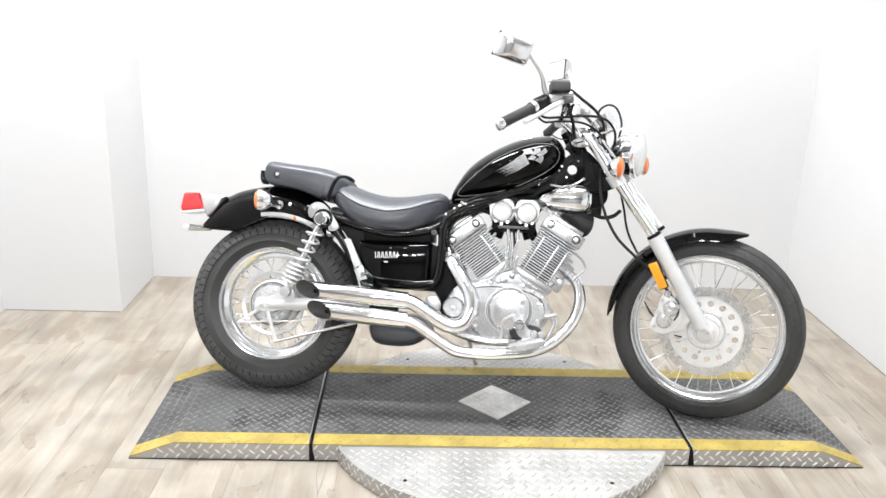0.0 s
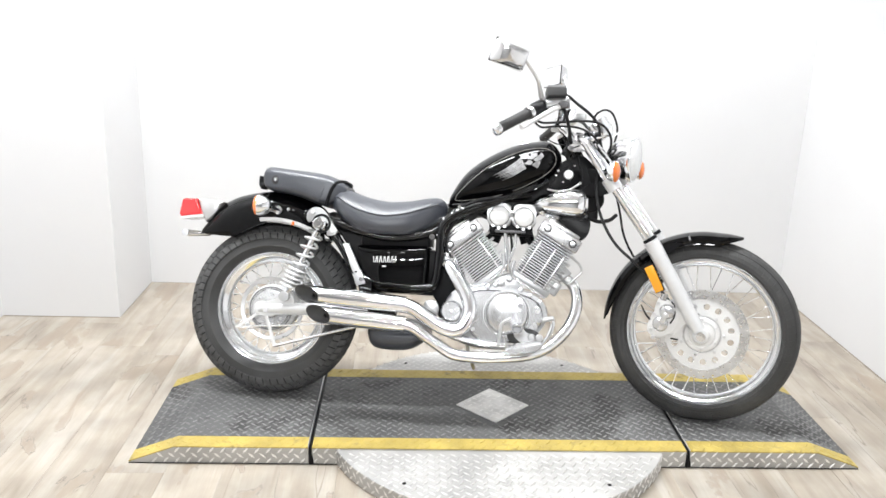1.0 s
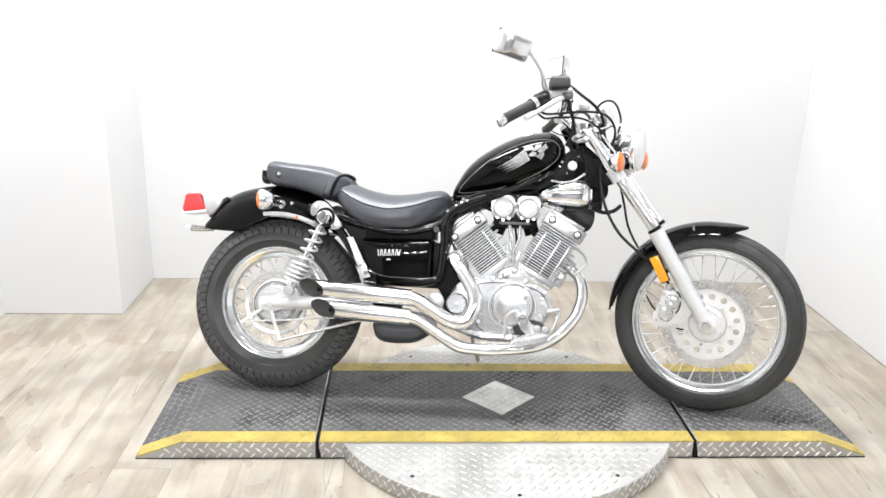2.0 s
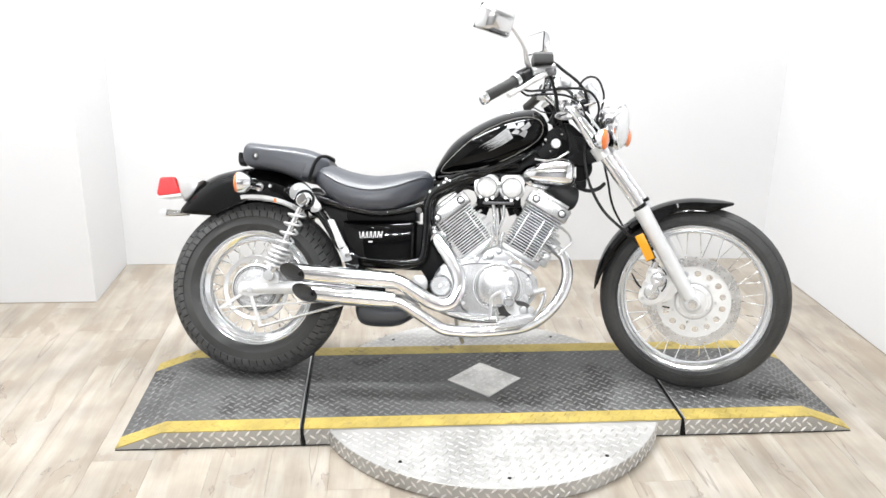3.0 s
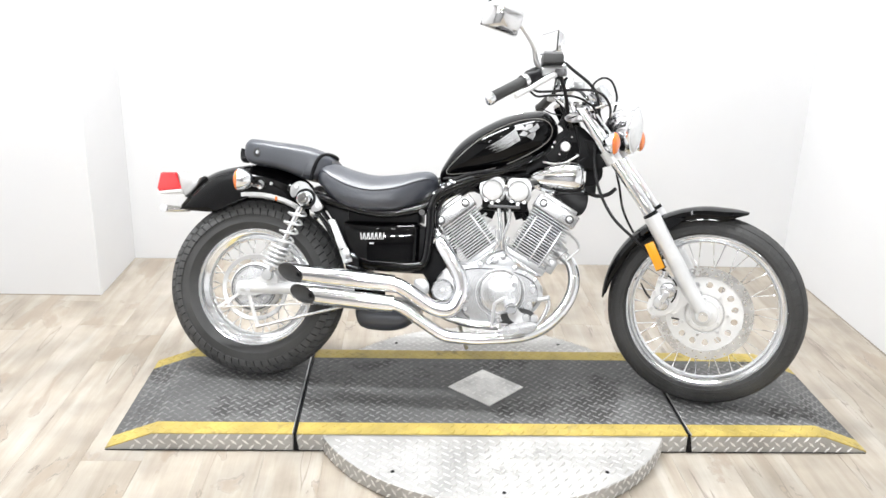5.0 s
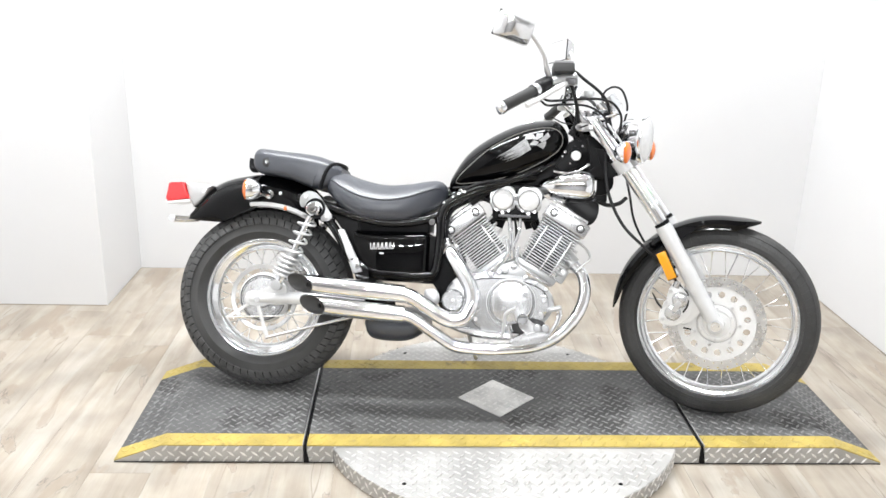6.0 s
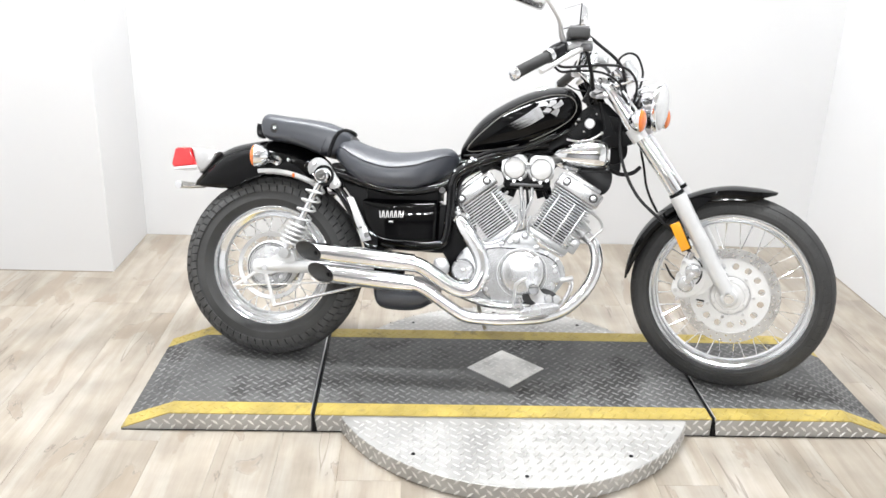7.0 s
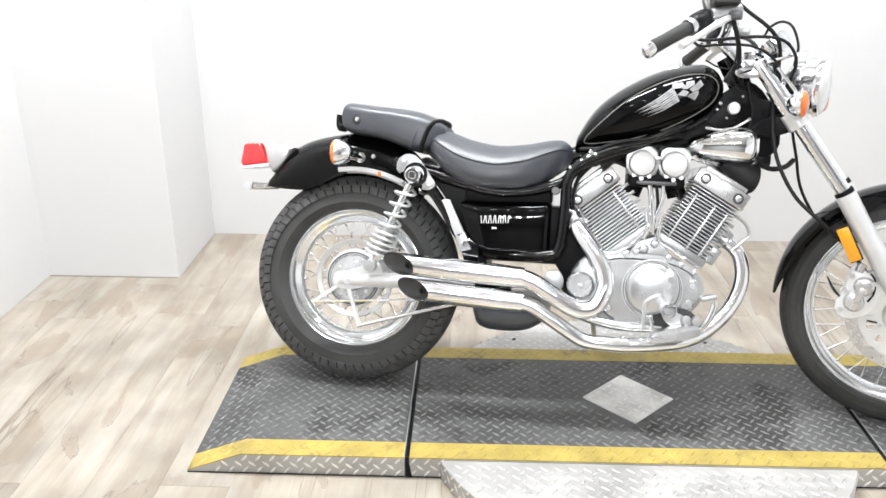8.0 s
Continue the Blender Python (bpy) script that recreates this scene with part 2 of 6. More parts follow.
CLEAR = material("ribbed_headlamp_glass", (0.80, 0.81, 0.82), 0.1, metal=0.3, noise_scale=60, amount=0.06, bump=0.25, bump_scale=260)
GREYLENS = material("smoked_clear_plastic", (0.5, 0.5, 0.5), 0.15, metal=0.2, coat=0.5, noise_scale=20, amount=0.1)
SATIN = material("satin_bright_metal", (0.74, 0.74, 0.745), 0.16, metal=1.0, noise_scale=14, amount=0.06)
WHITEALLOY = material("bright_painted_alloy", (0.80, 0.80, 0.80), 0.34, metal=0.2, noise_scale=16, amount=0.05)
MIRROR = material("mirror_glass", (0.80, 0.80, 0.80), 0.01, metal=1.0)
EMBLEM = material("pewter_emblem", (0.36, 0.36, 0.365), 0.42, metal=0.4, noise_scale=60, amount=0.3)
WHITEINK = material("silver_badge_print", (0.68, 0.68, 0.68), 0.35, metal=0.2, noise_scale=60, amount=0.15)
STRIPE = material("thin_gold_grey_stripe", (0.30, 0.29, 0.27), 0.3)
# alloy barrel coloured near black: shade between the fins put into it
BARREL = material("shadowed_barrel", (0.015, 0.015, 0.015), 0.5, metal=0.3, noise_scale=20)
BAFFLE = material("baffle_steel", (0.06, 0.06, 0.06), 0.5, metal=0.4, noise_scale=30)
SOOTFILL = material("muffler_inside_and_filler", (0.05, 0.05, 0.05), 0.7, noise_scale=30)
LAMPGLOW = bpy.data.materials.new("lamp_diffuser")
LAMPGLOW.use_nodes = True
LAMPGLOW.node_tree.nodes["Principled BSDF"].inputs["Emission Color"].default_value = (0.97, 0.985, 1, 1)
LAMPGLOW.node_tree.nodes["Principled BSDF"].inputs["Emission Strength"].default_value = 6.0


BEAD = LAMPGLOW.copy()
BEAD.name = "bright_lamp_bead"
BEAD.node_tree.nodes["Principled BSDF"].inputs["Emission Strength"].default_value = 30.0


# ---- mesh helpers ----
def part(name, bm, mat, parent=None, label="", smooth=True, m=None, mats=()):
    """Links a bmesh as one mesh object, under a thing or a part."""
    if m is not None:
        bmesh.ops.transform(bm, matrix=m, verts=bm.verts)
    bmesh.ops.recalc_face_normals(bm, faces=bm.faces)
    me = bpy.data.meshes.new(name)
    bm.to_mesh(me)
    bm.free()
    for x in (mat, *mats):
        me.materials.append(x)
    if smooth:
        me.shade_smooth()
        me.set_sharp_from_angle(angle=radians(38))
    ob = new(name, me)
    if parent is not None:
        ob.parent = parent
    if label:
        ob["label"] = label
    return ob


def put(name, me, parent, m):
    """A piece on shared mesh data."""
    ob = new(name, me)
    ob.parent = parent
    ob.matrix_local = m
    return ob


def box(cx, cy, cz, sx, sy, sz, bevel=0.0, m=None, bm=None, segs=2):
    """A bevelled box by centre and sizes, optionally turned by m about its centre."""
    bm = bm or bmesh.new()
    made = bmesh.ops.create_cube(bm, size=1, matrix=Matrix.Translation((cx, cy, cz)) @ (m or Matrix()) @ Matrix.Diagonal((sx, sy, sz, 1)))
    if bevel:
        edges = list({e for v in made["verts"] for e in v.link_edges})
        bmesh.ops.bevel(bm, geom=edges, offset=bevel, segments=segs, profile=0.6, affect="EDGES")
    return bm


def spline(pts, n=6):
    """A Catmull-Rom curve through the points."""
    P = [Vector(p) for p in pts]
    P = [2 * P[0] - P[1]] + P + [2 * P[-1] - P[-2]]
    out = []
    for i in range(1, len(P) - 2):
        a, b, c, d = P[i - 1:i + 3]
        for k in range(n):
            t = k / n
            out.append(0.5 * ((2 * b) + (c - a) * t + (2 * a - 5 * b + 4 * c - d) * t * t + (3 * b - a - 3 * c + d) * t ** 3))
    return out + [P[-2]]


def tube(pts, r, seg=12, n=6, bm=None, caps=True, closed=False, curve=True):
    """A round tube along a smooth curve; r is one radius or one for each given point."""
    bm = bm or bmesh.new()
    path = spline(pts, n) if curve and len(pts) > 2 else [Vector(p) for p in pts]
    if isinstance(r, (int, float)):
        radii = [r] * len(path)
    else:
        radii = [float(np.interp(i / (len(path) - 1) * (len(r) - 1), range(len(r)), r)) for i in range(len(path))]
    rings, normal = [], None
    for i, p in enumerate(path):
        d = (path[min(i + 1, len(path) - 1)] - path[max(i - 1, 0)]).normalized()
        if normal is None:
            normal = d.orthogonal().normalized()
        normal = (normal - d * normal.dot(d)).normalized()
        side = d.cross(normal)
        rings.append([bm.verts.new(p + radii[i] * (math.cos(a) * normal + math.sin(a) * side)) for a in (2 * math.pi * k / seg for k in range(seg))])
    for a, b in zip(rings, rings[1:]):
        for k in range(seg):
            bm.faces.new((a[k], a[(k + 1) % seg], b[(k + 1) % seg], b[k]))
    if caps:
        bm.faces.new(rings[0]), bm.faces.new(rings[-1])
    return bm


def rod(a, b, r, seg=12, bm=None):
    return tube([a, b], r, seg, bm=bm)


def revolve(profile, seg=48, start=0.0, end=360.0, closed=False, bm=None, m=None):
    """Turns a profile of (radius, y) about the y axis; angles from +x towards +z."""
    bm = bm or bmesh.new()
    full = abs(end - start) >= 359.9
    count = seg if full else seg + 1
    rings = []
    for i in range(count):
        a = radians(start + (end - start) * i / seg)
        rings.append([bm.verts.new((m or Matrix()) @ Vector((r * math.cos(a), y, r * math.sin(a)))) for r, y in profile])
    k = len(profile)
    for i in range(seg):
        A, B = rings[i], rings[(i + 1) % count]
        for j in range(k if closed else k - 1):
            quad = (A[j], A[(j + 1) % k], B[(j + 1) % k], B[j])
            bm.faces.new(quad)
    if closed and not full:
        bm.faces.new(rings[0]), bm.faces.new(rings[-1])
    bmesh.ops.remove_doubles(bm, verts=bm.verts, dist=1e-5)
    return bm


def prism(outline, y0, y1, bevel=0.0, segs=2, bm=None):
    """An outline in x and z, extruded from y0 to y1."""
    bm = bm or bmesh.new()
    a = [bm.verts.new((x, y0, z)) for x, z in outline]
    b = [bm.verts.new((x, y1, z)) for x, z in outline]
    faces = [bm.faces.new(a), bm.faces.new(b[::-1])]
    for i in range(len(a)):
        j = (i + 1) % len(a)
        faces.append(bm.faces.new((a[i], a[j], b[j], b[i])))
    if bevel:
        edges = list({e for f in faces[:2] for e in f.edges})
        bmesh.ops.bevel(bm, geom=edges, offset=bevel, segments=segs, profile=0.6, affect="EDGES")
    return bm


def smooth_outline(pts, n=5):
    """A closed smooth outline through points in x and z."""
    P = [Vector((x, z)) for x, z in pts]
    out, k = [], len(P)
    for i in range(k):
        a, b, c, d = (P[(i + j - 1) % k] for j in range(4))
        for s in range(n):
            t = s / n
            v = 0.5 * ((2 * b) + (c - a) * t + (2 * a - 5 * b + 4 * c - d) * t * t + (3 * b - a - 3 * c + d) * t ** 3)
            out.append((v.x, v.y))
    return out


def body(top, bottom, half, power=2.4, steps=40, seg=28, power_low=None):
    """A rounded body along x from its top and bottom lines and half width, each a list of (x, value)."""
    bm = bmesh.new()
    x0, x1 = top[0][0], top[-1][0]
    rings = []

    def curve(table, x):
        pts = spline([(a, b, 0) for a, b in table], 8)
        return float(np.interp(x, [p.x for p in pts], [p.y for p in pts]))
    for i in range(steps + 1):
        u = 0.5 - 0.5 * math.cos(math.pi * i / steps)
        x = x0 + (x1 - x0) * u
        zt, zb, w = curve(top, x), curve(bottom, x), max(curve(half, x), 0.002)
        zc, h = (zt + zb) / 2, max((zt - zb) / 2, 0.001)
        ring = []
        for k in range(seg):
            a = 2 * math.pi * k / seg
            c, s = math.cos(a), math.sin(a)
            p = power if s > 0 else (power_low or power)
            ring.append(bm.verts.new((x, w * math.copysign(abs(c) ** (2 / p), c), zc + h * math.copysign(abs(s) ** (2 / p), s))))
        rings.append(ring)
    for a, b in zip(rings, rings[1:]):
        for k in range(seg):
            bm.faces.new((a[k], a[(k + 1) % seg], b[(k + 1) % seg], b[k]))
    bm.faces.new(rings[0]), bm.faces.new(rings[-1])
    return bm


def dome(r, depth, seg=28, rings=8):
    """A bulged cap on the y axis, its rim at y = 0, bulging to -y."""
    return revolve([(r * math.cos(radians(90 * i / rings)), -depth * math.sin(radians(90 * i / rings))) for i in range(rings + 1)], seg)


def holed_ring(r0, r1, count, hole, rc, y0, y1, turn=0.0):
    """A flat ring about the y axis with a row of round holes."""
    bm = bmesh.new()
    for i in range(count):
        a0, a1 = 2 * math.pi * (i + turn) / count, 2 * math.pi * (i + 1 + turn) / count
        am = (a0 + a1) / 2
        outline = [(r0, a0 + (a1 - a0) * k / 4) for k in range(4)] + [(r0 + (r1 - r0) * k / 4, a1) for k in range(4)]
        outline += [(r1, a1 + (a0 - a1) * k / 4) for k in range(4)] + [(r1 + (r0 - r1) * k / 4, a0) for k in range(4)]
        flat = [(r * math.cos(a), r * math.sin(a)) for r, a in outline]
        cx, cz = rc * math.cos(am), rc * math.sin(am)
        inner = []
        for x, z in flat:
            d = Vector((x - cx, z - cz)).normalized()
            inner.append((cx + hole * d.x, cz + hole * d.y))
        layers = [[[bm.verts.new((x, y, z)) for x, z in loop] for loop in (flat, inner)] for y in (y0, y1)]
        for k in range(16):
            j = (k + 1) % 16
            for outer, inn in layers:
                bm.faces.new((outer[k], outer[j], inn[j], inn[k]))
            bm.faces.new((layers[0][1][k], layers[0][1][j], layers[1][1][j], layers[1][1][k]))
            if k < 4 or 8 <= k < 12:
                bm.faces.new((layers[0][0][k], layers[0][0][j], layers[1][0][j], layers[1][0][k]))
    bmesh.ops.remove_doubles(bm, verts=bm.verts, dist=1e-5)
    return bm


# ---- the booth: floor, walls, ceiling ----
CY = 2.80                       # middle of the platform
LEFT, RIGHT, BACK, BEHIND = -2.12, 1.63, 4.22, -4.5
JUT_X, JUT_Y = -1.60, 3.73      # the boxed-out corner
LEDGE = 1.325                   # height of the half wall on the right

OPEN = -0.5                     # the booth opens to the workshop behind
WX0, WX1 = -4.2, 4.2
slab = box(0, (OPEN + BEHIND) / 2 - 0.06, -0.055, WX1 - WX0, OPEN - BEHIND + 0.12, 0.098)
box((LEFT + RIGHT + 0.33) / 2, (BACK + OPEN) / 2 + 0.06, -0.055, RIGHT - LEFT + 0.57, BACK - OPEN + 0.12, 0.098, bm=slab)
floor = tagged(part("floor", slab, SEAM, smooth=False),
               "weathered oak vinyl plank floor with grey and brown grain", "floor", kind="structure")
tagged(part("wall_north", box((JUT_X + RIGHT + 0.45) / 2, BACK + 0.06, CEIL / 2, RIGHT + 0.45 - JUT_X, 0.12, CEIL), WALL, smooth=False),
       "smooth white painted back wall of the photo booth", "wall", kind="structure")
tagged(part("wall_corner_box", box((LEFT + JUT_X) / 2 - 0.06, (JUT_Y + BACK) / 2 + 0.06, CEIL / 2, JUT_X - LEFT + 0.12, BACK - JUT_Y + 0.12, CEIL, 0.003), WALL, smooth=False),
       "white painted boxed-out wall corner with a sharp edge", "wall", kind="structure")
tagged(part("wall_west", box(LEFT - 0.06, (JUT_Y + OPEN) / 2, CEIL / 2, 0.12, JUT_Y - OPEN, CEIL), WALL, smooth=False),
       "smooth white painted side wall", "wall", kind="structure")
tagged(part("wall_east", box(RIGHT + 0.175, (BACK + OPEN) / 2, LEDGE / 2, 0.35, BACK - OPEN, LEDGE, 0.004), WALL, smooth=False),
       "white painted half-height wall with a flat ledge on top", "wall", kind="structure")
# the set-back wall's dimness is put into its grey colour
tagged(part("wall_east_upper", box(RIGHT + 0.40, (BACK + OPEN) / 2, CEIL / 2, 0.10, BACK - OPEN, CEIL), SHADEGREY, smooth=False),
       "wall set back behind the ledge, greyed for the dimmer light there", "wall", kind="structure")
tagged(part("wall_south", box(0, BEHIND - 0.06, CEIL / 2, WX1 - WX0, 0.12, CEIL), WORKSHOP, smooth=False),
       "plain mid grey workshop wall that closes the room", "wall", kind="structure")
for side, name in ((WX0, "wall_workshop_west"), (WX1, "wall_workshop_east")):
    tagged(part(name, box(side, (OPEN + BEHIND) / 2, CEIL / 2, 0.12, OPEN - BEHIND, CEIL), WORKSHOP, smooth=False),
           "plain mid grey workshop wall that closes the room", "wall", kind="structure")
for a, b, name in ((WX0, LEFT - 0.12, "wall_return_west"), (RIGHT + 0.45, WX1, "wall_return_east")):
    tagged(part(name, box((a + b) / 2, OPEN + 0.06, CEIL / 2, b - a, 0.12, CEIL), WORKSHOP, smooth=False),
           "plain mid grey wall beside the booth's opening", "wall", kind="structure")
# solid dark strips paint the shadow line where walls meet floor
tagged(part("foot_shade_east", box(RIGHT - 0.0015, (BACK + OPEN) / 2, 0.0015, 0.003, BACK - OPEN - 0.01, 0.003), SEAM, smooth=False),
       "thin dark strip painting the shadow line at the foot of the half wall", "trim", kind="structure")
tagged(part("foot_shade_corner", box((LEFT + JUT_X) / 2, JUT_Y - 0.0015, 0.0015, JUT_X - LEFT - 0.01, 0.003, 0.003), SEAM, smooth=False),
       "thin dark strip painting the shadow line at the foot of the boxed-out corner", "trim", kind="structure")
tagged(part("ceiling", box(0, (BACK + BEHIND) / 2, CEIL + 0.06, WX1 - WX0, BACK - BEHIND + 0.24, 0.12), CEILING, smooth=False),
       "plain light grey ceiling", "ceiling", kind="structure")
for lx, ly, watts in PANELS:
    light = tagged(part("ceiling_light", box(lx, ly, CEIL - 0.03, 0.96, 0.26, 0.05, 0.006), SILVER, smooth=False), "long white ceiling light panel", "light", "ceiling lights")
    part("diffuser", box(lx, ly, CEIL - 0.058, 0.9, 0.2, 0.008), LAMPGLOW, light, smooth=False)

for lx, ly, watts, size in SPOTS:
    q = size / 0.10
    light = tagged(part("downlight", revolve([(0.058 * q, -0.0), (0.066 * q, 0.004), (0.066 * q, 0.024), (0.052 * q, 0.024), (0.052 * q, 0.004)], 24, closed=True, m=pose(lx, ly, CEIL - 0.024, 90)), SILVER), "round white ceiling downlight", "light", "ceiling downlights")
    part("diffuser", revolve([(0.0, 0.016), (0.051 * q, 0.016)], 24, m=pose(lx, ly, CEIL - 0.024, 90)), LAMPGLOW, light)

# two rows of small spotlights along the booth's front
for i in range(18):
    lx, ly = -1.8 + 0.44 * (i % 9), 0.45 if i < 9 else 1.95
    light = tagged(part("spotlight", revolve([(0.030, -0.0), (0.036, 0.004), (0.036, 0.030), (0.028, 0.030), (0.028, 0.004)], 20, closed=True, m=pose(lx, ly, CEIL - 0.030, 90)), SILVER), "tiny round ceiling spotlight", "light", "ceiling spotlights")
    part("bead", revolve([(0.0, 0.022), (0.028, 0.022)], 20, m=pose(lx, ly, CEIL - 0.030, 90)), BEAD, light)

# ---- the platform: two wedge ends, middle deck, turntable disc ----
H = 0.056
HALF = 0.292
JOINT, BEND, TIP = 0.608, 1.035, 1.178
BAND = 0.066                    # width of the yellow edge


def deck(name, x0, x1, label):
    """One section of the deck between x0 and x1; the outer end slopes down to its tip."""
    thing = tagged(new(name), label, "ramp section", "platform sections")
    thing.location = ((x0 + x1) / 2, CY, 0)
    c = (x0 + x1) / 2

    def profile(lift=0.0, thick=None, xa=x0, xb=x1):
        """The top line as (x, z), left to right."""
        line = [(xa, H if xa > -BEND else 0.004)]
        if xa < -BEND:
            line.append((-BEND, H))
        if xb > BEND:
            line.append((BEND, H))
        line.append((xb, H if xb < BEND else 0.004))
        return [(x - c, z + lift) for x, z in line]
    top = profile()
    ends = [(x, 0.0) for x in (top[-1][0], top[0][0])]
    part("skirt", prism(top + ends, -HALF, HALF), ALU, thing, "bare tread-plate side skirt", smooth=False)
    def sheet(y0, y1, lift, thick=0.003):
        up, low = profile(lift), profile(lift - thick)
        return prism(up + low[::-1], y0, y1)
    part("plate", sheet(-HALF + BAND, HALF - BAND, 0.003), DARKPLATE, thing, "worn black tread plate", smooth=False)
    for side in (-1, 1):
        y = side * (HALF - BAND / 2)
        part("edge_band", sheet(y - BAND / 2, y + BAND / 2, 0.0035, 0.0035), YELLOW, thing, "yellow painted edge band", smooth=False)
        # black strip that paints the thin shadow under the skirt
        part("skirt_foot_shade", box(0, side * (HALF + 0.0010), 0.0012, x1 - x0, 0.002, 0.0024), MATTE, thing, smooth=False)
    return thing


deck_left = deck("ramp_section", -TIP, -JOINT - 0.006, "sloping black tread-plate ramp end with yellow edges")
deck_mid = deck("platform_deck", -JOINT + 0.006, JOINT - 0.006, "flat middle deck of black tread plate with yellow edges")
deck_right = deck("ramp_section", JOINT + 0.006, TIP, "sloping black tread-plate ramp end with yellow edges")
for x in (-JOINT, JOINT):
    part("joint_strip", box(x, 0, H / 2 + 0.001, 0.0085, 2 * HALF - 0.004, H + 0.006, 0.002), MATTE, deck_mid, "black rubber joint strip", smooth=False)
for x in (-JOINT - 0.0065, JOINT + 0.0065):
    part("joint_trim", box(x, 0, H / 2 + 0.0035, 0.003, 2 * HALF - 0.004, H + 0.004, 0.001), STEEL, deck_mid, "thin bright edge trim", smooth=False)
# solid black wedges on the front face paint the dark of the open joints
for x in (-JOINT, JOINT):
    part("gap_shade_wedge", prism([(x - 0.003, H), (x + 0.003, H), (x + 0.013, 0.001), (x - 0.004, 0.001)], -HALF - 0.0035, -HALF + 0.01), MATTE, deck_mid, "solid black wedge painting the dark of the gap between the plates", smooth=False)
DR = 0.575
DY = -0.055                     # the disc sits a little forward of the deck
disc = tagged(new("turntable_disc"), "round bare tread-plate turntable disc under the platform", "turntable")
disc.location = (0, CY + DY, 0)
part("rim_band", revolve([(DR - 0.004, -0.002), (DR, -0.003), (DR, -H + 0.006), (DR - 0.004, -H + 0.004)], 96, m=pose(0, 0, 0, -90)), ALU, disc, "tread-plate rim band")
part("disc_top", revolve([(0.0, -H + 0.004), (DR - 0.002, -H + 0.004), (DR - 0.002, -H + 0.010), (0, -H + 0.010)], 96, m=pose(0, 0, 0, -90)), ALU, disc)
for x, y in ((-0.108, 0.010), (0.108, 0.010)):
    part("rivet", revolve([(0, -0.0025), (0.004, -0.002), (0.006, 0.0)], 12, m=pose(x, y, H + 0.0066, -90)), STEEL, deck_mid)
diamond = prism([(-0.128, 0), (0, -0.128), (0.128, 0), (0, 0.128)], 0, 0.004)
part("diamond_plate", diamond, DIAMOND, deck_mid, "bare metal diamond-shaped plate", smooth=False, m=pose(0, 0.010, H + 0.0025, 90))

# ---- the motorcycle, in its own frame: x ahead, y to its left, z up from the deck ----
bike = tagged(new("motorcycle"), "black and chrome cruiser motorcycle leaning on its side stand", "motorcycle")
bike.matrix_world = pose(-0.8267, 2.9104, H + 0.0033, -17.5, 0, -7.1) @ Matrix.Scale(0.994, 4)
HEAD = Vector((1.13, 0, 0.78))
RAKE = radians(31)
AXIS = Vector((-math.sin(RAKE), 0, math.cos(RAKE)))
ST = Matrix.Translation(HEAD) @ Matrix.Rotation(radians(-16), 4, AXIS) @ Matrix.Translation(-HEAD)
RW, RR = Vector((0.033, 0, 0.301)), 0.305
FW, FR = Vector((1.550, 0, 0.317)), 0.316


def at(p):
    return Matrix.Translation(p)


def tyre(R, w, c, rim, groove):
    prof = [(rim - 0.004, -w * 0.62), (rim + 0.004, -w * 0.80), (rim + (R - c - rim) * 0.5, -w * 0.97)]
    prof += [((R - c) + (c - groove) * math.cos(radians(a)), w * math.sin(radians(a)) * (1 - groove / w * 0.4)) for a in range(-86, 87, 8)]
    prof += [(r, -y) for r, y in prof[2::-1]]
    return revolve(prof, 96)


def tread(R, w, c, rows, count, groove, gap):
    """Tread blocks, each a slab that follows the tyre's crown; rows are (from, to, slant) in degrees across."""
    bm = bmesh.new()
    for n, (a0, a1, slant) in enumerate(rows):
        for i in range(count):
            u0 = 2 * math.pi * (i + 0.5 * (n % 2) + gap / 2) / count
            u1 = 2 * math.pi * (i + 0.5 * (n % 2) + 1 - gap / 2) / count
            low, high = [], []
            for a, s in ((a0, 0.0), ((a0 + a1) / 2, 0.5), (a1, 1.0)):
                for u in (u0, u1):
                    uu = u + slant * s * 2 * math.pi / count
                    for depth, store in ((groove + 0.001, low), (0.0, high)):
                        r = (R - c) + (c - depth) * math.cos(radians(a))
                        y = w * math.sin(radians(a)) * (1 - depth / w * 0.4)
                        store.append(bm.verts.new((r * math.cos(uu), y, r * math.sin(uu))))
            for p, q in ((0, 2), (2, 4)):
                bm.faces.new((high[p], high[p + 1], high[q + 1], high[q]))
                bm.faces.new((low[p], high[p], high[q], low[q]))
                bm.faces.new((low[p + 1], low[q + 1], high[q + 1], high[p + 1]))
            bm.faces.new((low[0], low[1], high[1], high[0]))
            bm.faces.new((low[4], high[4], high[5], low[5]))
    return bm


def rim_profile(r, w, d=0.030):
    return [(r, -w), (r - 0.006, -w - 0.002), (r - 0.011, -w + 0.003), (r - 0.013, -w * 0.72), (r - 0.018, -w * 0.66), (r - 0.019, -w * 0.74), (r - 0.022, -w * 0.70), (r - d + 0.008, -w * 0.5), (r - d + 0.006, -w * 0.56), (r - d + 0.003, -w * 0.45), (r - d, 0),
            (r - d + 0.003, w * 0.45), (r - d + 0.006, w * 0.56), (r - d + 0.008, w * 0.5), (r - 0.022, w * 0.70), (r - 0.019, w * 0.74), (r - 0.018, w * 0.66), (r - 0.013, w * 0.72), (r - 0.011, w - 0.003), (r - 0.006, w + 0.002), (r, w), (r - 0.010, w * 0.7), (r - 0.020, 0), (r - 0.010, -w * 0.7)]


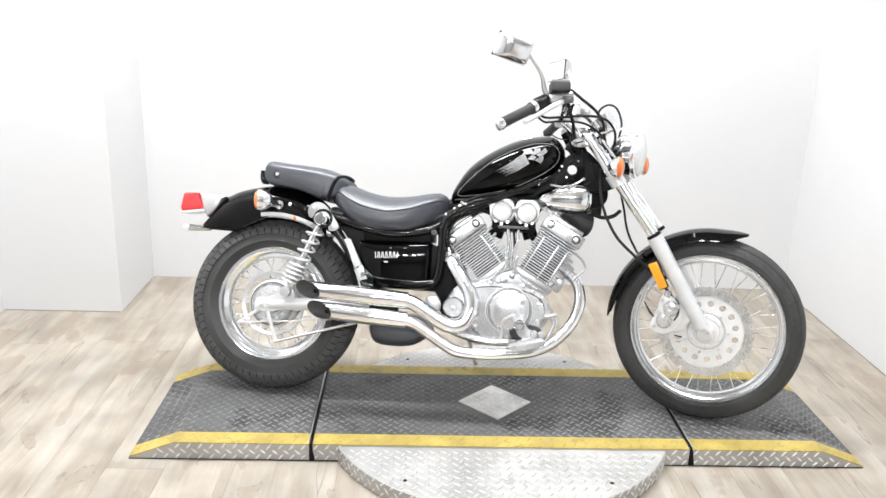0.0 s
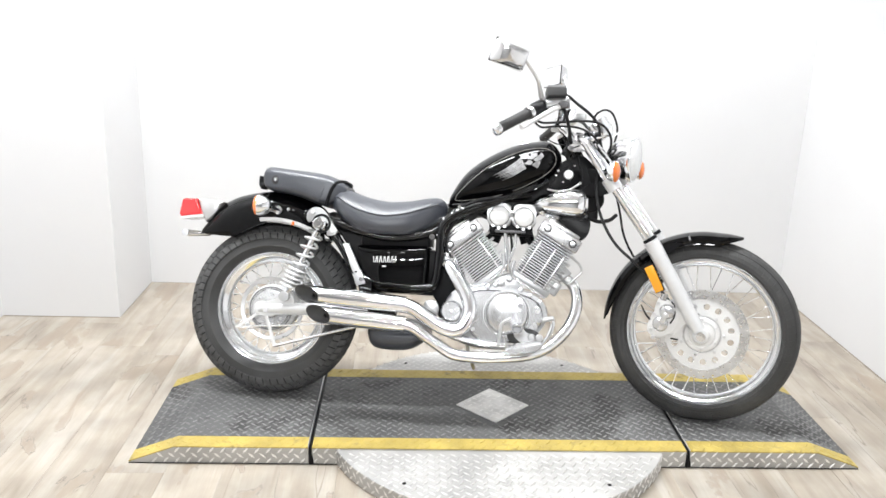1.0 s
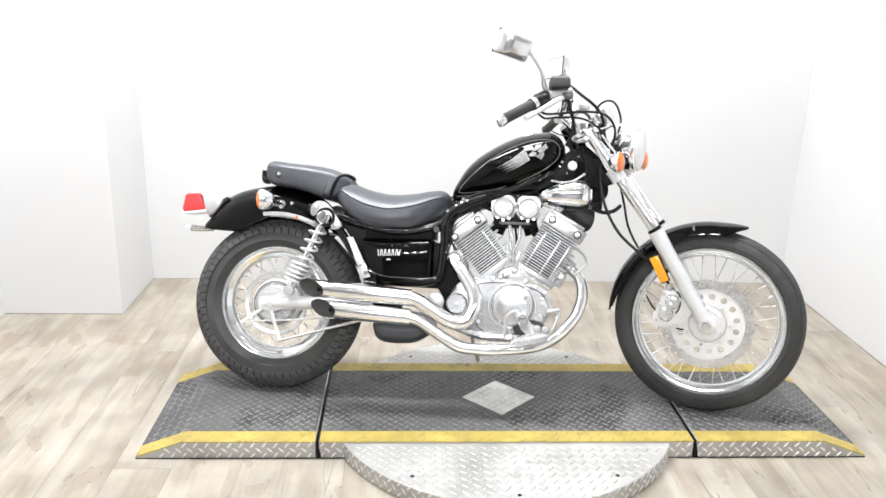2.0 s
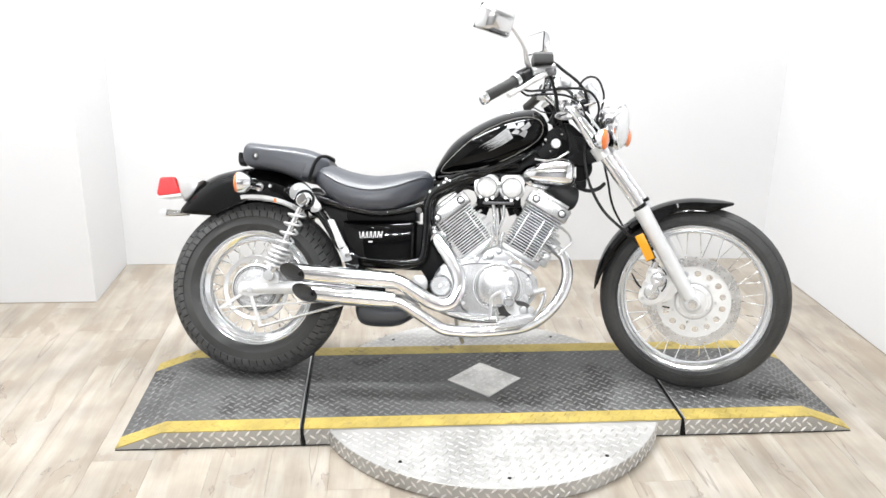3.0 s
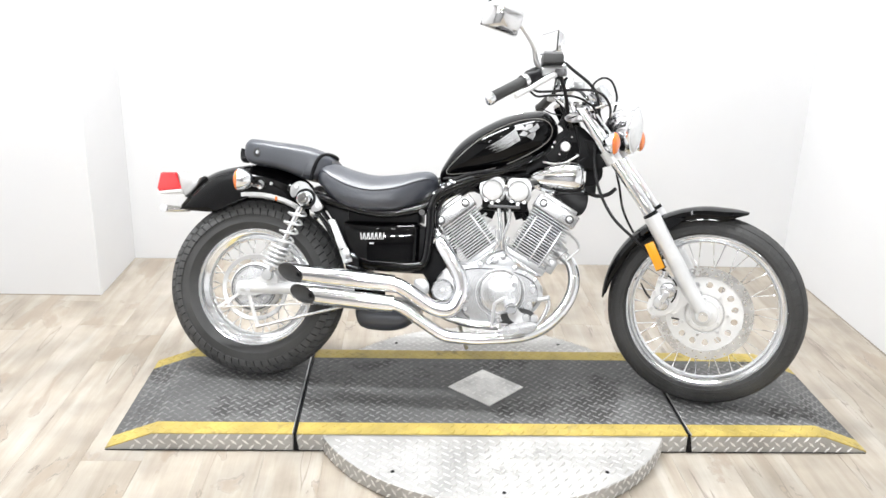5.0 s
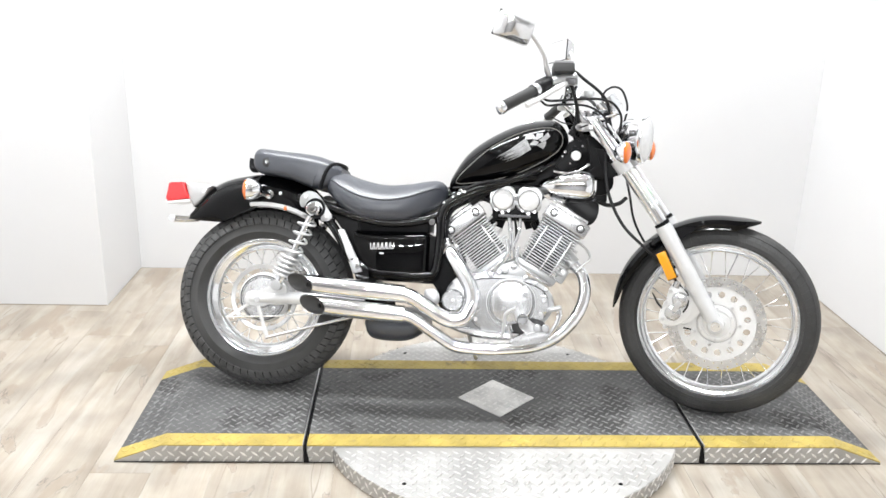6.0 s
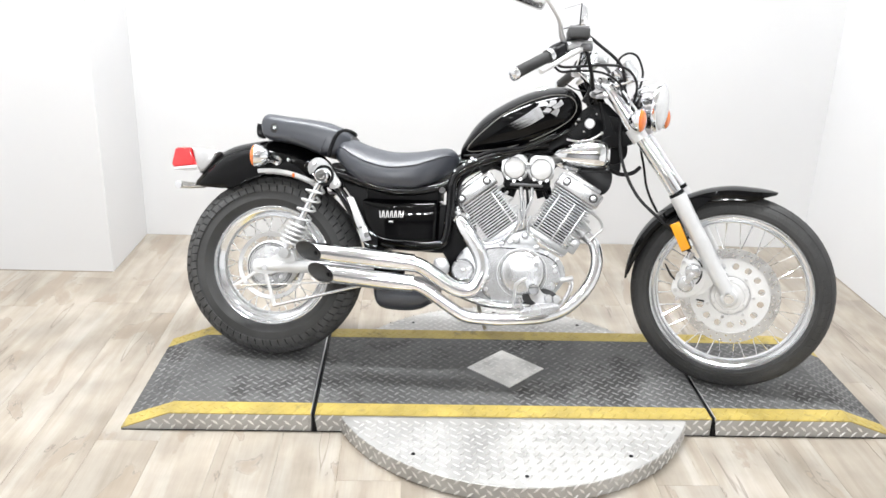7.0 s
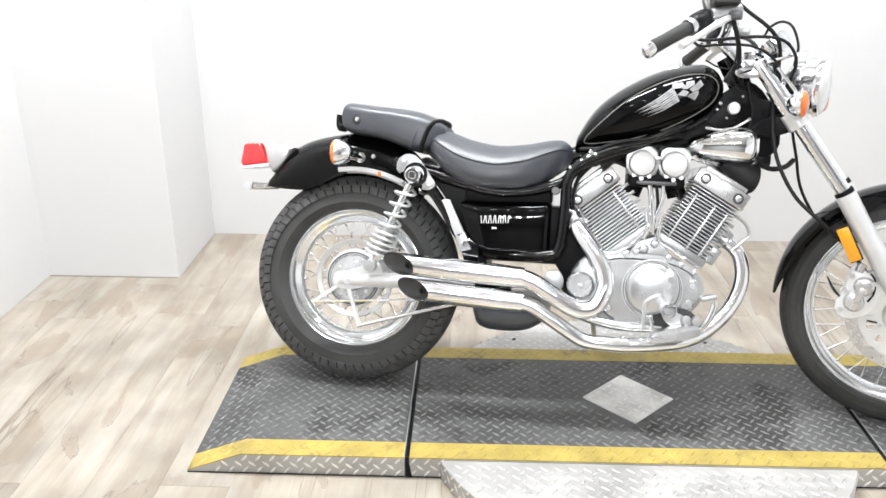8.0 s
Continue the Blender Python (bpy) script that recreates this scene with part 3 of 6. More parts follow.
def spokes(parent, hub_r, hub_y, rim_r, count, m):
    """Laced wire spokes on four shared meshes."""
    step = 360 / (count / 4)
    for k, (side, lean) in enumerate(((-1, 1), (-1, -1), (1, 1), (1, -1))):
        a = radians(lean * 27)
        b = rod((hub_r * math.cos(a), side * hub_y, hub_r * math.sin(a)), (rim_r, side * 0.004, 0), 0.0016, 6)
        tip, root = Vector((rim_r, side * 0.004, 0)), Vector((hub_r * math.cos(a), side * hub_y, hub_r * math.sin(a)))
        rod(tip + (root - tip).normalized() * 0.014, tip, 0.0028, 6, bm=b)
        me = bpy.data.meshes.new("spoke")
        b.to_mesh(me); b.free()
        me.materials.append(CHROME)
        for i in range(count // 4):
            put("spoke", me, parent, m @ pose(0, 0, 0, 0, i * step + k * step / 4 + 3, 0))


# rear wheel
ROWS_R = [(-84, -62, 0.15), (-60, -36, 0.3), (-33, -12, 0.3), (-9, 9, 0.0), (12, 33, -0.3), (36, 60, -0.3), (62, 84, -0.15)]
rear_wheel = part("rear_wheel", revolve(rim_profile(0.204, 0.046, 0.043), 96, closed=True), RIM, bike, "chrome wire-spoked rear rim", m=at(RW))
part("tyre", tyre(RR - 0.001, 0.073, 0.060, 0.204, 0.011), TYRE, rear_wheel, "wide black rear tyre", m=at(RW))
# black band laid in the grooves: their shade put into the colour
part("groove_shade", revolve([((RR - 0.061) + (0.061 - 0.0098) * math.cos(radians(a)), 0.0725 * math.sin(radians(a))) for a in range(-82, 83, 6)], 96), CABLE, rear_wheel, "black band painting shade into the tread grooves", m=at(RW))
tagged(part("tread", tread(RR, 0.074, 0.061, ROWS_R, 62, 0.012, 0.18), TREAD, rear_wheel, "chunky rubber tread blocks", smooth=False, m=at(RW)), kind="stuff")
part("hub", revolve([(0.0, -0.060), (0.078, -0.060), (0.084, -0.052), (0.086, -0.035), (0.070, -0.025), (0.045, -0.02), (0.045, 0.03), (0.075, 0.04), (0.075, 0.06), (0, 0.06)], 48), WHITEALLOY, rear_wheel, "bright cast drum hub", m=at(RW))
part("drum_plate", revolve([(0.0, -0.078), (0.030, -0.078), (0.034, -0.070), (0.066, -0.068), (0.072, -0.060), (0.072, -0.055)], 48), POLISHED, rear_wheel, "polished brake drum plate", m=at(RW))
part("brake_flange", revolve([(0.100, -0.050), (0.112, -0.052), (0.115, -0.047), (0.112, -0.042), (0.100, -0.044)], 56, closed=True), STEEL, rear_wheel, m=at(RW))
spokes(rear_wheel, 0.078, 0.035, 0.164, 36, at(RW))
part("axle_nut", revolve([(0.0, -0.135), (0.010, -0.135), (0.012, -0.130), (0.012, -0.105)], 6), CHROME, rear_wheel, m=at(RW))
for i in range(6):
    a = radians(20 + 60 * i)
    part("hub_bolt", revolve([(0, -0.074), (0.005, -0.074), (0.006, -0.060)], 8, m=at((0.052 * math.cos(a), 0, 0.052 * math.sin(a)))), STEEL, rear_wheel, m=at(RW))
# raised dark ring stands for the shade of a cut groove
part("drum_groove_shade", revolve([(0.0735, -0.0615), (0.0775, -0.0615), (0.0775, -0.058), (0.0735, -0.058)], 48, closed=True), GUNMETAL, rear_wheel, m=at(RW))

# front wheel, turned with the steering
ROWS_F = [(-82, -50, 0.25), (-47, -17, 0.35), (-14, 14, 0.0), (17, 47, -0.35), (50, 82, -0.25)]
front_wheel = part("front_wheel", revolve(rim_profile(0.259, 0.030, 0.034), 112, closed=True), RIM, bike, "chrome wire-spoked front rim", m=ST @ at(FW))
part("tyre", tyre(FR, 0.047, 0.050, 0.259, 0.005), TYRE, front_wheel, "narrow black front tyre", m=ST @ at(FW))
tagged(part("tread", tread(FR + 0.001, 0.0480, 0.0510, ROWS_F, 72, 0.003, 0.035), TYRE, front_wheel, "shallow ribbed tread blocks", smooth=False, m=ST @ at(FW)), kind="stuff")
part("hub", revolve([(0.0, -0.074), (0.022, -0.074), (0.026, -0.068), (0.040, -0.067), (0.042, -0.0645), (0.0440, -0.0645), (0.046, -0.067), (0.056, -0.066), (0.0600, -0.061), (0.060, -0.032), (0.032, -0.028), (0.030, 0.028), (0.058, 0.034), (0.058, 0.042), (0, 0.05)], 48), WHITEALLOY, front_wheel, "bright cast alloy hub", m=ST @ at(FW))
for i in range(6):
    a = math.pi * (i + 0.5) / 3
    part("hub_bolt", revolve([(0, -0.0695), (0.0035, -0.0695), (0.004, -0.060)], 6, m=at((0.0515 * math.cos(a), 0, 0.0515 * math.sin(a)))), STEEL, front_wheel, m=ST @ at(FW))
spokes(front_wheel, 0.054, 0.036, 0.231, 36, ST @ at(FW))
part("disc_carrier", holed_ring(0.0640, 0.123, 15, 0.0112, 0.096, -0.062, -0.055), WHITEALLOY, front_wheel, "pierced disc carrier", m=ST @ at(FW))
part("carrier_ring", revolve([(0.0605, -0.058), (0.0640, -0.058), (0.0640, -0.050), (0.0605, -0.050)], 48, closed=True), STEEL, front_wheel, m=ST @ at(FW))
part("brake_disc", holed_ring(0.1215, 0.138, 30, 0.0032, 0.130, -0.0655, -0.0615), DISCSTEEL, front_wheel, "drilled steel brake disc", m=ST @ at(FW))
part("brake_disc", holed_ring(0.138, 0.153, 30, 0.0032, 0.1455, -0.0655, -0.0615, 0.5), DISCSTEEL, front_wheel, "drilled steel brake disc", m=ST @ at(FW))
for i in range(7):
    a = 2 * math.pi * i / 7
    part("disc_bolt", revolve([(0, -0.070), (0.005, -0.070), (0.0055, -0.060)], 6, m=at((0.072 * math.cos(a), 0, 0.072 * math.sin(a)))), STEEL, front_wheel, m=ST @ at(FW))

# fork
FORK_TOP, FORK_MID, FORK_LOW = Vector((1.134, 0, 0.945)), Vector((1.366, 0, 0.628)), Vector((1.548, 0, 0.318))
for side in (-1, 1):
    o = Vector((0, side * 0.092, 0))
    leg = part("fork_leg", tube([FORK_LOW + o + Vector((-0.008, 0, 0.016)), FORK_LOW + o + (FORK_MID - FORK_LOW) * 0.2, FORK_MID + o], [0.024, 0.024, 0.0265], 20), SILVER, bike, "silver lower fork leg", m=ST)
    part("fork_tube", rod(FORK_MID + o, FORK_TOP + o, 0.0195, 20), CHROME, leg, "chrome fork tube", m=ST)
    part("dust_seal", rod(FORK_MID + o, FORK_MID + o + (FORK_TOP - FORK_MID).normalized() * 0.012, 0.0245, 20), MATTE, leg, m=ST)
    part("axle_lug", revolve([(0, -0.018), (0.023, -0.018), (0.0265, -0.0145), (0.027, -0.010), (0.027, 0.018), (0, 0.018)], 32, m=at((FORK_LOW.x, side * 0.092, FORK_LOW.z))), SILVER, leg, m=ST)
    part("axle_cap", revolve([(0, -0.008), (0.009, -0.008), (0.010, -0.004), (0.0155, -0.004), (0.017, 0.0), (0.017, 0.01)], 20, m=at((FORK_LOW.x, side * 0.092 + (-0.019 if side < 0 else 0.019), FORK_LOW.z))), CHROME, leg, m=ST)
    part("fork_shroud", rod(Vector((1.17, 0, 0.895)) + o, Vector((1.232, 0, 0.808)) + o, 0.024, 20), CHROME, leg, "chrome shroud under the lamp", m=ST)
    part("reflector", box(1.386, side * 0.118, 0.503, 0.030, 0.010, 0.092, 0.003, pose(0, 0, 0, 0, -27)), AMBER, leg, "rectangular amber reflector", m=ST)
    part("reflector_back", box(1.388, side * 0.113, 0.503, 0.033, 0.006, 0.096, 0.002, pose(0, 0, 0, 0, -27)), MATTE, leg, m=ST)
clamp = part("lower_clamp", prism(smooth_outline([(1.12, 0.79), (1.19, 0.825), (1.235, 0.805), (1.225, 0.785), (1.16, 0.765)]), -0.088, 0.088, 0.006), MATTE, bike, "lower fork clamp", m=ST)
for side in (-1, 1):
    part("clamp_eye", rod((1.213, side * 0.092, 0.832), (1.240, side * 0.092, 0.795), 0.027, 20), SILVER, clamp, "silver clamp eye round the fork tube", m=ST)
part("upper_clamp", prism(smooth_outline([(1.072, 0.938), (1.12, 0.952), (1.158, 0.940), (1.148, 0.924), (1.085, 0.918)]), -0.106, 0.106, 0.006), SATIN, bike, "satin upper fork clamp", m=ST)
for side in (-1, 1):
    part("fork_cap", revolve([(0, -0.012), (0.014, -0.011), (0.021, -0.006), (0.022, 0.01)], 20, m=at((1.131, side * 0.092, 0.953)) @ pose(0, 0, 0, 0, -31) @ pose(0, 0, 0, -90)), CHROME, bike, "chrome fork cap", m=ST)
    # solid black bar paints the dark of the clamp's slot
    part("clamp_slot_shade", box(1.098, side * 0.1065, 0.934, 0.030, 0.003, 0.004, 0.0008, pose(0, 0, 0, 0, -20)), MATTE, bike, m=ST)
    part("clamp_bolt", rod((1.085, side * 0.108, 0.930), (1.085, side * 0.086, 0.930), 0.009, 12), CHROME, bike, m=ST)
part("steering_stem", rod((1.165, 0, 0.74), (1.04, 0, 0.97), 0.030, 20), FRAMEBLACK, bike)
# front mudguard
section = [(-0.056, 0.036), (-0.058, 0.022), (-0.050, 0.009), (-0.030, 0.002), (0, 0.0), (0.030, 0.002), (0.050, 0.009), (0.058, 0.022), (0.056, 0.036)]
section += [(y * 0.95, d + 0.003) for y, d in section[::-1]]
bm, rings = bmesh.new(), []
for i in range(53):
    a = 71 + 106 * i / 52
    front, rear = max(0.0, (84 - a) / 13), max(0.0, (a - 152) / 25)
    taper = 1 - 0.8 * max(front, rear) ** 1.3
    r = 0.344 + 0.007 * front - 0.006 * rear
    ring = [bm.verts.new((FW.x + (r - d * taper) * math.cos(radians(a)), y * (1 - 0.75 * front ** 2 - 0.35 * rear ** 2), FW.z + (r - d * taper) * math.sin(radians(a)))) for y, d in section]
    rings.append(ring)
for A, B in zip(rings, rings[1:]):
    for j in range(len(section)):
        bm.faces.new((A[j], A[(j + 1) % len(section)], B[(j + 1) % len(section)], B[j]))
bm.faces.new(rings[0]), bm.faces.new(rings[-1])
mudguard = part("front_mudguard", bm, GLOSS, bike, "gloss black front mudguard", m=ST)
part("mudguard_edge", tube([(FW.x + 0.306 * math.cos(radians(a)), -0.058, FW.z + 0.306 * math.sin(radians(a))) for a in range(86, 152, 8)], 0.0028, 6, 2), FRAMEBLACK, mudguard, m=ST)
for side in (-1, 1):
    part("mudguard_stay", prism([(1.37, 0.55), (1.40, 0.56), (1.47, 0.625), (1.43, 0.625), (1.36, 0.60)], side * 0.060, side * 0.072), FRAMEBLACK, mudguard, m=ST)
# brake caliper on the back of the leg
caliper = part("brake_caliper", prism(smooth_outline([(1.376, 0.312), (1.405, 0.300), (1.445, 0.318), (1.468, 0.350), (1.466, 0.392), (1.440, 0.428), (1.412, 0.438), (1.396, 0.415), (1.388, 0.37), (1.372, 0.345)]), -0.096, -0.050, 0.006), WHITEALLOY, bike, "cast twin-piston brake caliper", m=ST)
for x, z, q in ((1.414, 0.348, 0.026), (1.434, 0.392, 0.026)):
    part("piston_cover", revolve([(0, -0.011), (q * 0.72, -0.011), (q * 0.90, -0.008), (q, -0.002), (q, 0.006)], 28, m=at((x, -0.098, z))), POLISHED, caliper, "bright domed piston housing", m=ST)
part("bridge_bolt", rod((1.418, -0.100, 0.432), (1.424, -0.100, 0.452), 0.011, 14), POLISHED, caliper, m=ST)
part("bridge", box(1.4245, -0.104, 0.371, 0.018, 0.016, 0.040, 0.005, pose(0, 0, 0, 0, 24)), POLISHED, caliper, m=ST)
for x, z in ((1.384, 0.326), (1.404, 0.418), (1.458, 0.402), (1.392, 0.300), (1.392, 0.378)):
    part("bolt", revolve([(0, -0.007), (0.0065, -0.007), (0.0075, 0.002)], 6, m=at((x, -0.098, z))), STEEL, caliper, m=ST)
# solid black line paints the dark of the caliper's pad slot
part("pad_slot_shade", tube([(1.446, -0.098, 0.428), (1.458, -0.0985, 0.410), (1.458, -0.0985, 0.376), (1.446, -0.0985, 0.352)], 0.0026, 6), MATTE, caliper, m=ST)
part("pad_spring", tube([(1.45, -0.09, 0.300), (1.475, -0.09, 0.297)], 0.0028, 6), MATTE, caliper, m=ST)
part("caliper_arm", prism(smooth_outline([(1.44, 0.42), (1.49, 0.44), (1.505, 0.40), (1.49, 0.34), (1.45, 0.31), (1.44, 0.34)]), -0.086, -0.070, 0.004), WHITEALLOY, caliper, m=ST)
part("bleed_hose", tube([(1.345, -0.08, 0.405), (1.365, -0.085, 0.372), (1.388, -0.09, 0.350)], [0.002, 0.004, 0.002], 8), CABLE, caliper, m=ST)

# headlamp
lamp_m = ST @ at((1.270, 0.016, 0.897)) @ pose(0, 0, 0, 0, 3, 0) @ pose(0, 0, 0, 0, 0, 81)
headlamp = part("headlamp", revolve([(0.0, 0.085), (0.022, 0.083), (0.045, 0.070), (0.062, 0.048), (0.072, 0.020), (0.075, 0.0), (0.078, -0.006), (0.078, -0.014), (0.074, -0.018)], 40), SATIN, bike, "round satin chrome headlamp shell", m=lamp_m)
part("lens", revolve([(0.074 * math.cos(radians(a)), -0.016 - 0.020 * math.sin(radians(a))) for a in range(0, 91, 10)], 40), CLEAR, headlamp, "ribbed glass headlamp lens", m=lamp_m)
part("rim_ring", revolve([(0.080, -0.004), (0.082, -0.010), (0.079, -0.019), (0.073, -0.020), (0.076, -0.008)], 40, closed=True), CHROME, headlamp, m=lamp_m)
part("lamp_bracket", prism([(1.13, 0.865), (1.22, 0.845), (1.23, 0.82), (1.15, 0.81)], -0.05, 0.05, 0.004), PLASTIC, headlamp, m=ST)
for side in (-1, 1):
    bx, by = (1.236, 0.145) if side < 0 else (1.288, 0.160)
    bm_ = at((bx, side * by, 0.857)) @ pose(0, 0, 0, 0, 0, 84 if side < 0 else 90)
    blinker = part("front_blinker", revolve([(0.0, 0.032), (0.014, 0.030), (0.026, 0.020), (0.034, 0.006), (0.036, -0.002), (0.036, -0.006)], 28), CHROME, bike, "chrome bullet turn signal", m=ST @ bm_)
    part("lens", revolve([(0.035 * math.cos(radians(a)), -0.005 - 0.017 * math.sin(radians(a))) for a in range(0, 91, 15)], 28), ORANGE, blinker, "orange signal lens", m=ST @ bm_)
    part("stem", rod((bx - 0.01, side * 0.118, 0.860), (1.212, side * 0.07, 0.845), 0.008, 12), CHROME, blinker, m=ST)
part("wire_clip", tube([(1.14, -0.10, 0.955), (1.20, -0.10, 0.975), (1.24, -0.06, 0.985)], 0.004, 8), CHROME, bike, m=ST)
part("lamp_stay", rod((1.175, -0.11, 0.945), (1.225, -0.12, 0.885), 0.004, 8), CHROME, bike, m=ST)

# handlebar, grips, levers, mirrors
bar = []
HALFBAR = [(0.0, 1.010, 1.005), (0.055, 1.015, 1.005), (0.095, 1.035, 1.025), (0.135, 1.045, 1.065), (0.19, 1.020, 1.075), (0.26, 0.962, 1.040), (0.355, 0.892, 0.988)]
bar = [(x, -y, z) for y, x, z in HALFBAR[::-1]] + [(x, y, z - (0.027 if y > 0.2 else 0)) for y, x, z in HALFBAR[1:]]
handlebar = part("handlebar", tube(bar, 0.0115, 14), CHROME, bike, "chrome pulled-back handlebar", m=ST)
part("bar_clamp", box(1.018, 0, 1.0, 0.036, 0.12, 0.034, 0.007), STEEL, handlebar, m=ST)
for side in (-1, 1):
    part("riser", tube([(1.092, side * 0.05, 0.94), (1.045, side * 0.05, 0.985), (1.018, side * 0.05, 1.005)], 0.012, 14), CHROME, handlebar, "chrome bar riser", m=ST)
    sag = 0.027 if side > 0 else 0.0
    a, b = Vector((0.964, side * 0.258, 1.040 - sag)), Vector((0.882, side * 0.366, 0.981 - sag))
    grip = part("grip", tube([a.lerp(b, t) for t in (0, 0.03, 0.06, 0.5, 0.84, 0.88)], [0.019, 0.0205, 0.0175, 0.0170, 0.0175, 0.019], 16), GRIP, handlebar, "black rubber grip", m=ST)
    part("bar_end", tube([a.lerp(b, t) for t in (0.88, 0.92, 1.0, 1.03)], [0.019, 0.0205, 0.0185, 0.012], 16), CHROME, grip, "chrome bar-end cap", m=ST)
    part("grip_collar", tube([a.lerp(b, t) for t in (-0.11, -0.05, 0.01)], [0.021, 0.0225, 0.021], 16), POLISHED, grip, m=ST)
    part("switch_box", tube([a.lerp(b, t) for t in (-0.5, -0.42, -0.2, -0.1)], [0.020, 0.0245, 0.0255, 0.022], 14), PLASTIC, handlebar, "black switch housing", m=ST)
    lever = part("lever", tube([(1.062, side * 0.19, 1.072 - sag), (1.03, side * 0.23, 1.050 - sag), (0.985, side * 0.285, 1.014 - sag), (0.958, side * 0.328, 0.994 - sag)], [0.009, 0.0085, 0.007, 0.0085], 10), WHITEALLOY, handlebar, "polished hand lever", m=ST)
    part("lever_pivot", box(1.066, side * 0.185, 1.072 - sag, 0.034, 0.045, 0.022, 0.005), GUNMETAL if side < 0 else CAST, lever, m=ST)
    part("mirror_stalk", tube([(1.005, side * 0.205, 1.075), (0.996, side * 0.235, 1.105), (0.994, side * 0.28, 1.148), (0.960, side * 0.345, 1.213)], [0.0085, 0.0085, 0.006, 0.0055], 10), STEEL, handlebar, "chrome mirror stalk", m=ST)
    mm = ST @ at((0.925, side * 0.375, 1.216 if side < 0 else 1.204)) @ pose(0, 0, 0, -14 if side < 0 else -5, 15 if side < 0 else 6, -47 if side < 0 else 41)
    shell = bmesh.new()
    rings = []
    for x, w, h in ((-0.012, 0.060, 0.037), (-0.010, 0.063, 0.040), (0.002, 0.063, 0.040), (0.024, 0.048, 0.032), (0.038, 0.028, 0.018)):
        ring = []
        for k in range(24):
            a = 2 * math.pi * k / 24
            c, q = math.cos(a), math.sin(a)
            ring.append(shell.verts.new((x, w * math.copysign(abs(c) ** 0.28, c), h * math.copysign(abs(q) ** 0.28, q))))
        rings.append(ring)
    for A, B in zip(rings, rings[1:]):
        for k in range(24):
            shell.faces.new((A[k], A[(k + 1) % 24], B[(k + 1) % 24], B[k]))
    shell.faces.new(rings[0]), shell.faces.new(rings[-1])
    mirror = part("mirror", shell, SATIN, handlebar, "chrome rear-view mirror", m=mm)
    part("mirror_rim", box(-0.0122, 0, 0, 0.004, 0.1235, 0.0775, 0.0015), PLASTIC, mirror, smooth=False, m=mm)
    part("mirror_glass", box(-0.0136, 0, 0, 0.003, 0.119, 0.073, 0.001), MIRROR, mirror, "flat mirror glass", smooth=False, m=mm)
    part("mirror_knuckle", revolve([(0, -0.012), (0.010, -0.008), (0.012, 0), (0.010, 0.008), (0, 0.012)], 16, m=at((0.962, side * 0.345, 1.208))), CHROME, mirror, m=ST)
reservoir = part("brake_reservoir", box(1.040, -0.195, 1.108, 0.066, 0.050, 0.030, 0.005), GRIP, handlebar, "black brake fluid reservoir", m=ST @ at((1.04, -0.195, 1.108)) @ pose(0, 0, 0, -17, 0, 20) @ at((-1.04, 0.195, -1.108)))
part("reservoir_cap", box(1.040, -0.195, 1.126, 0.060, 0.046, 0.007, 0.002), RESCAP, reservoir, "grey reservoir lid", m=ST @ at((1.04, -0.195, 1.108)) @ pose(0, 0, 0, -17, 0, 20) @ at((-1.04, 0.195, -1.108)))
part("master_cylinder", rod((1.075, -0.17, 1.088), (1.01, -0.225, 1.072), 0.014, 14), CAST, reservoir, m=ST)
# speedometer
gauge_m = ST @ at((1.150, 0, 1.005)) @ pose(0, 0, 0, 0, -40, 0) @ pose(0, 0, 0, -90)
gauge = part("speedometer", revolve([(0, 0.055), (0.030, 0.052), (0.044, 0.035), (0.046, 0.0), (0.046, -0.012), (0.041, -0.014), (0.040, -0.008)], 32), CHROME, bike, "round chrome speedometer", m=gauge_m)
part("dial", revolve([(0, -0.008), (0.040, -0.008)], 32), MATTE, gauge, m=gauge_m)
part("warning_lamps", box(1.10, 0, 0.975, 0.03, 0.08, 0.02, 0.004), SATIN, gauge, m=ST)
part("ignition_switch", rod((1.075, -0.035, 0.945), (1.050, -0.040, 0.900), 0.016, 14), PLASTIC, bike, m=ST)
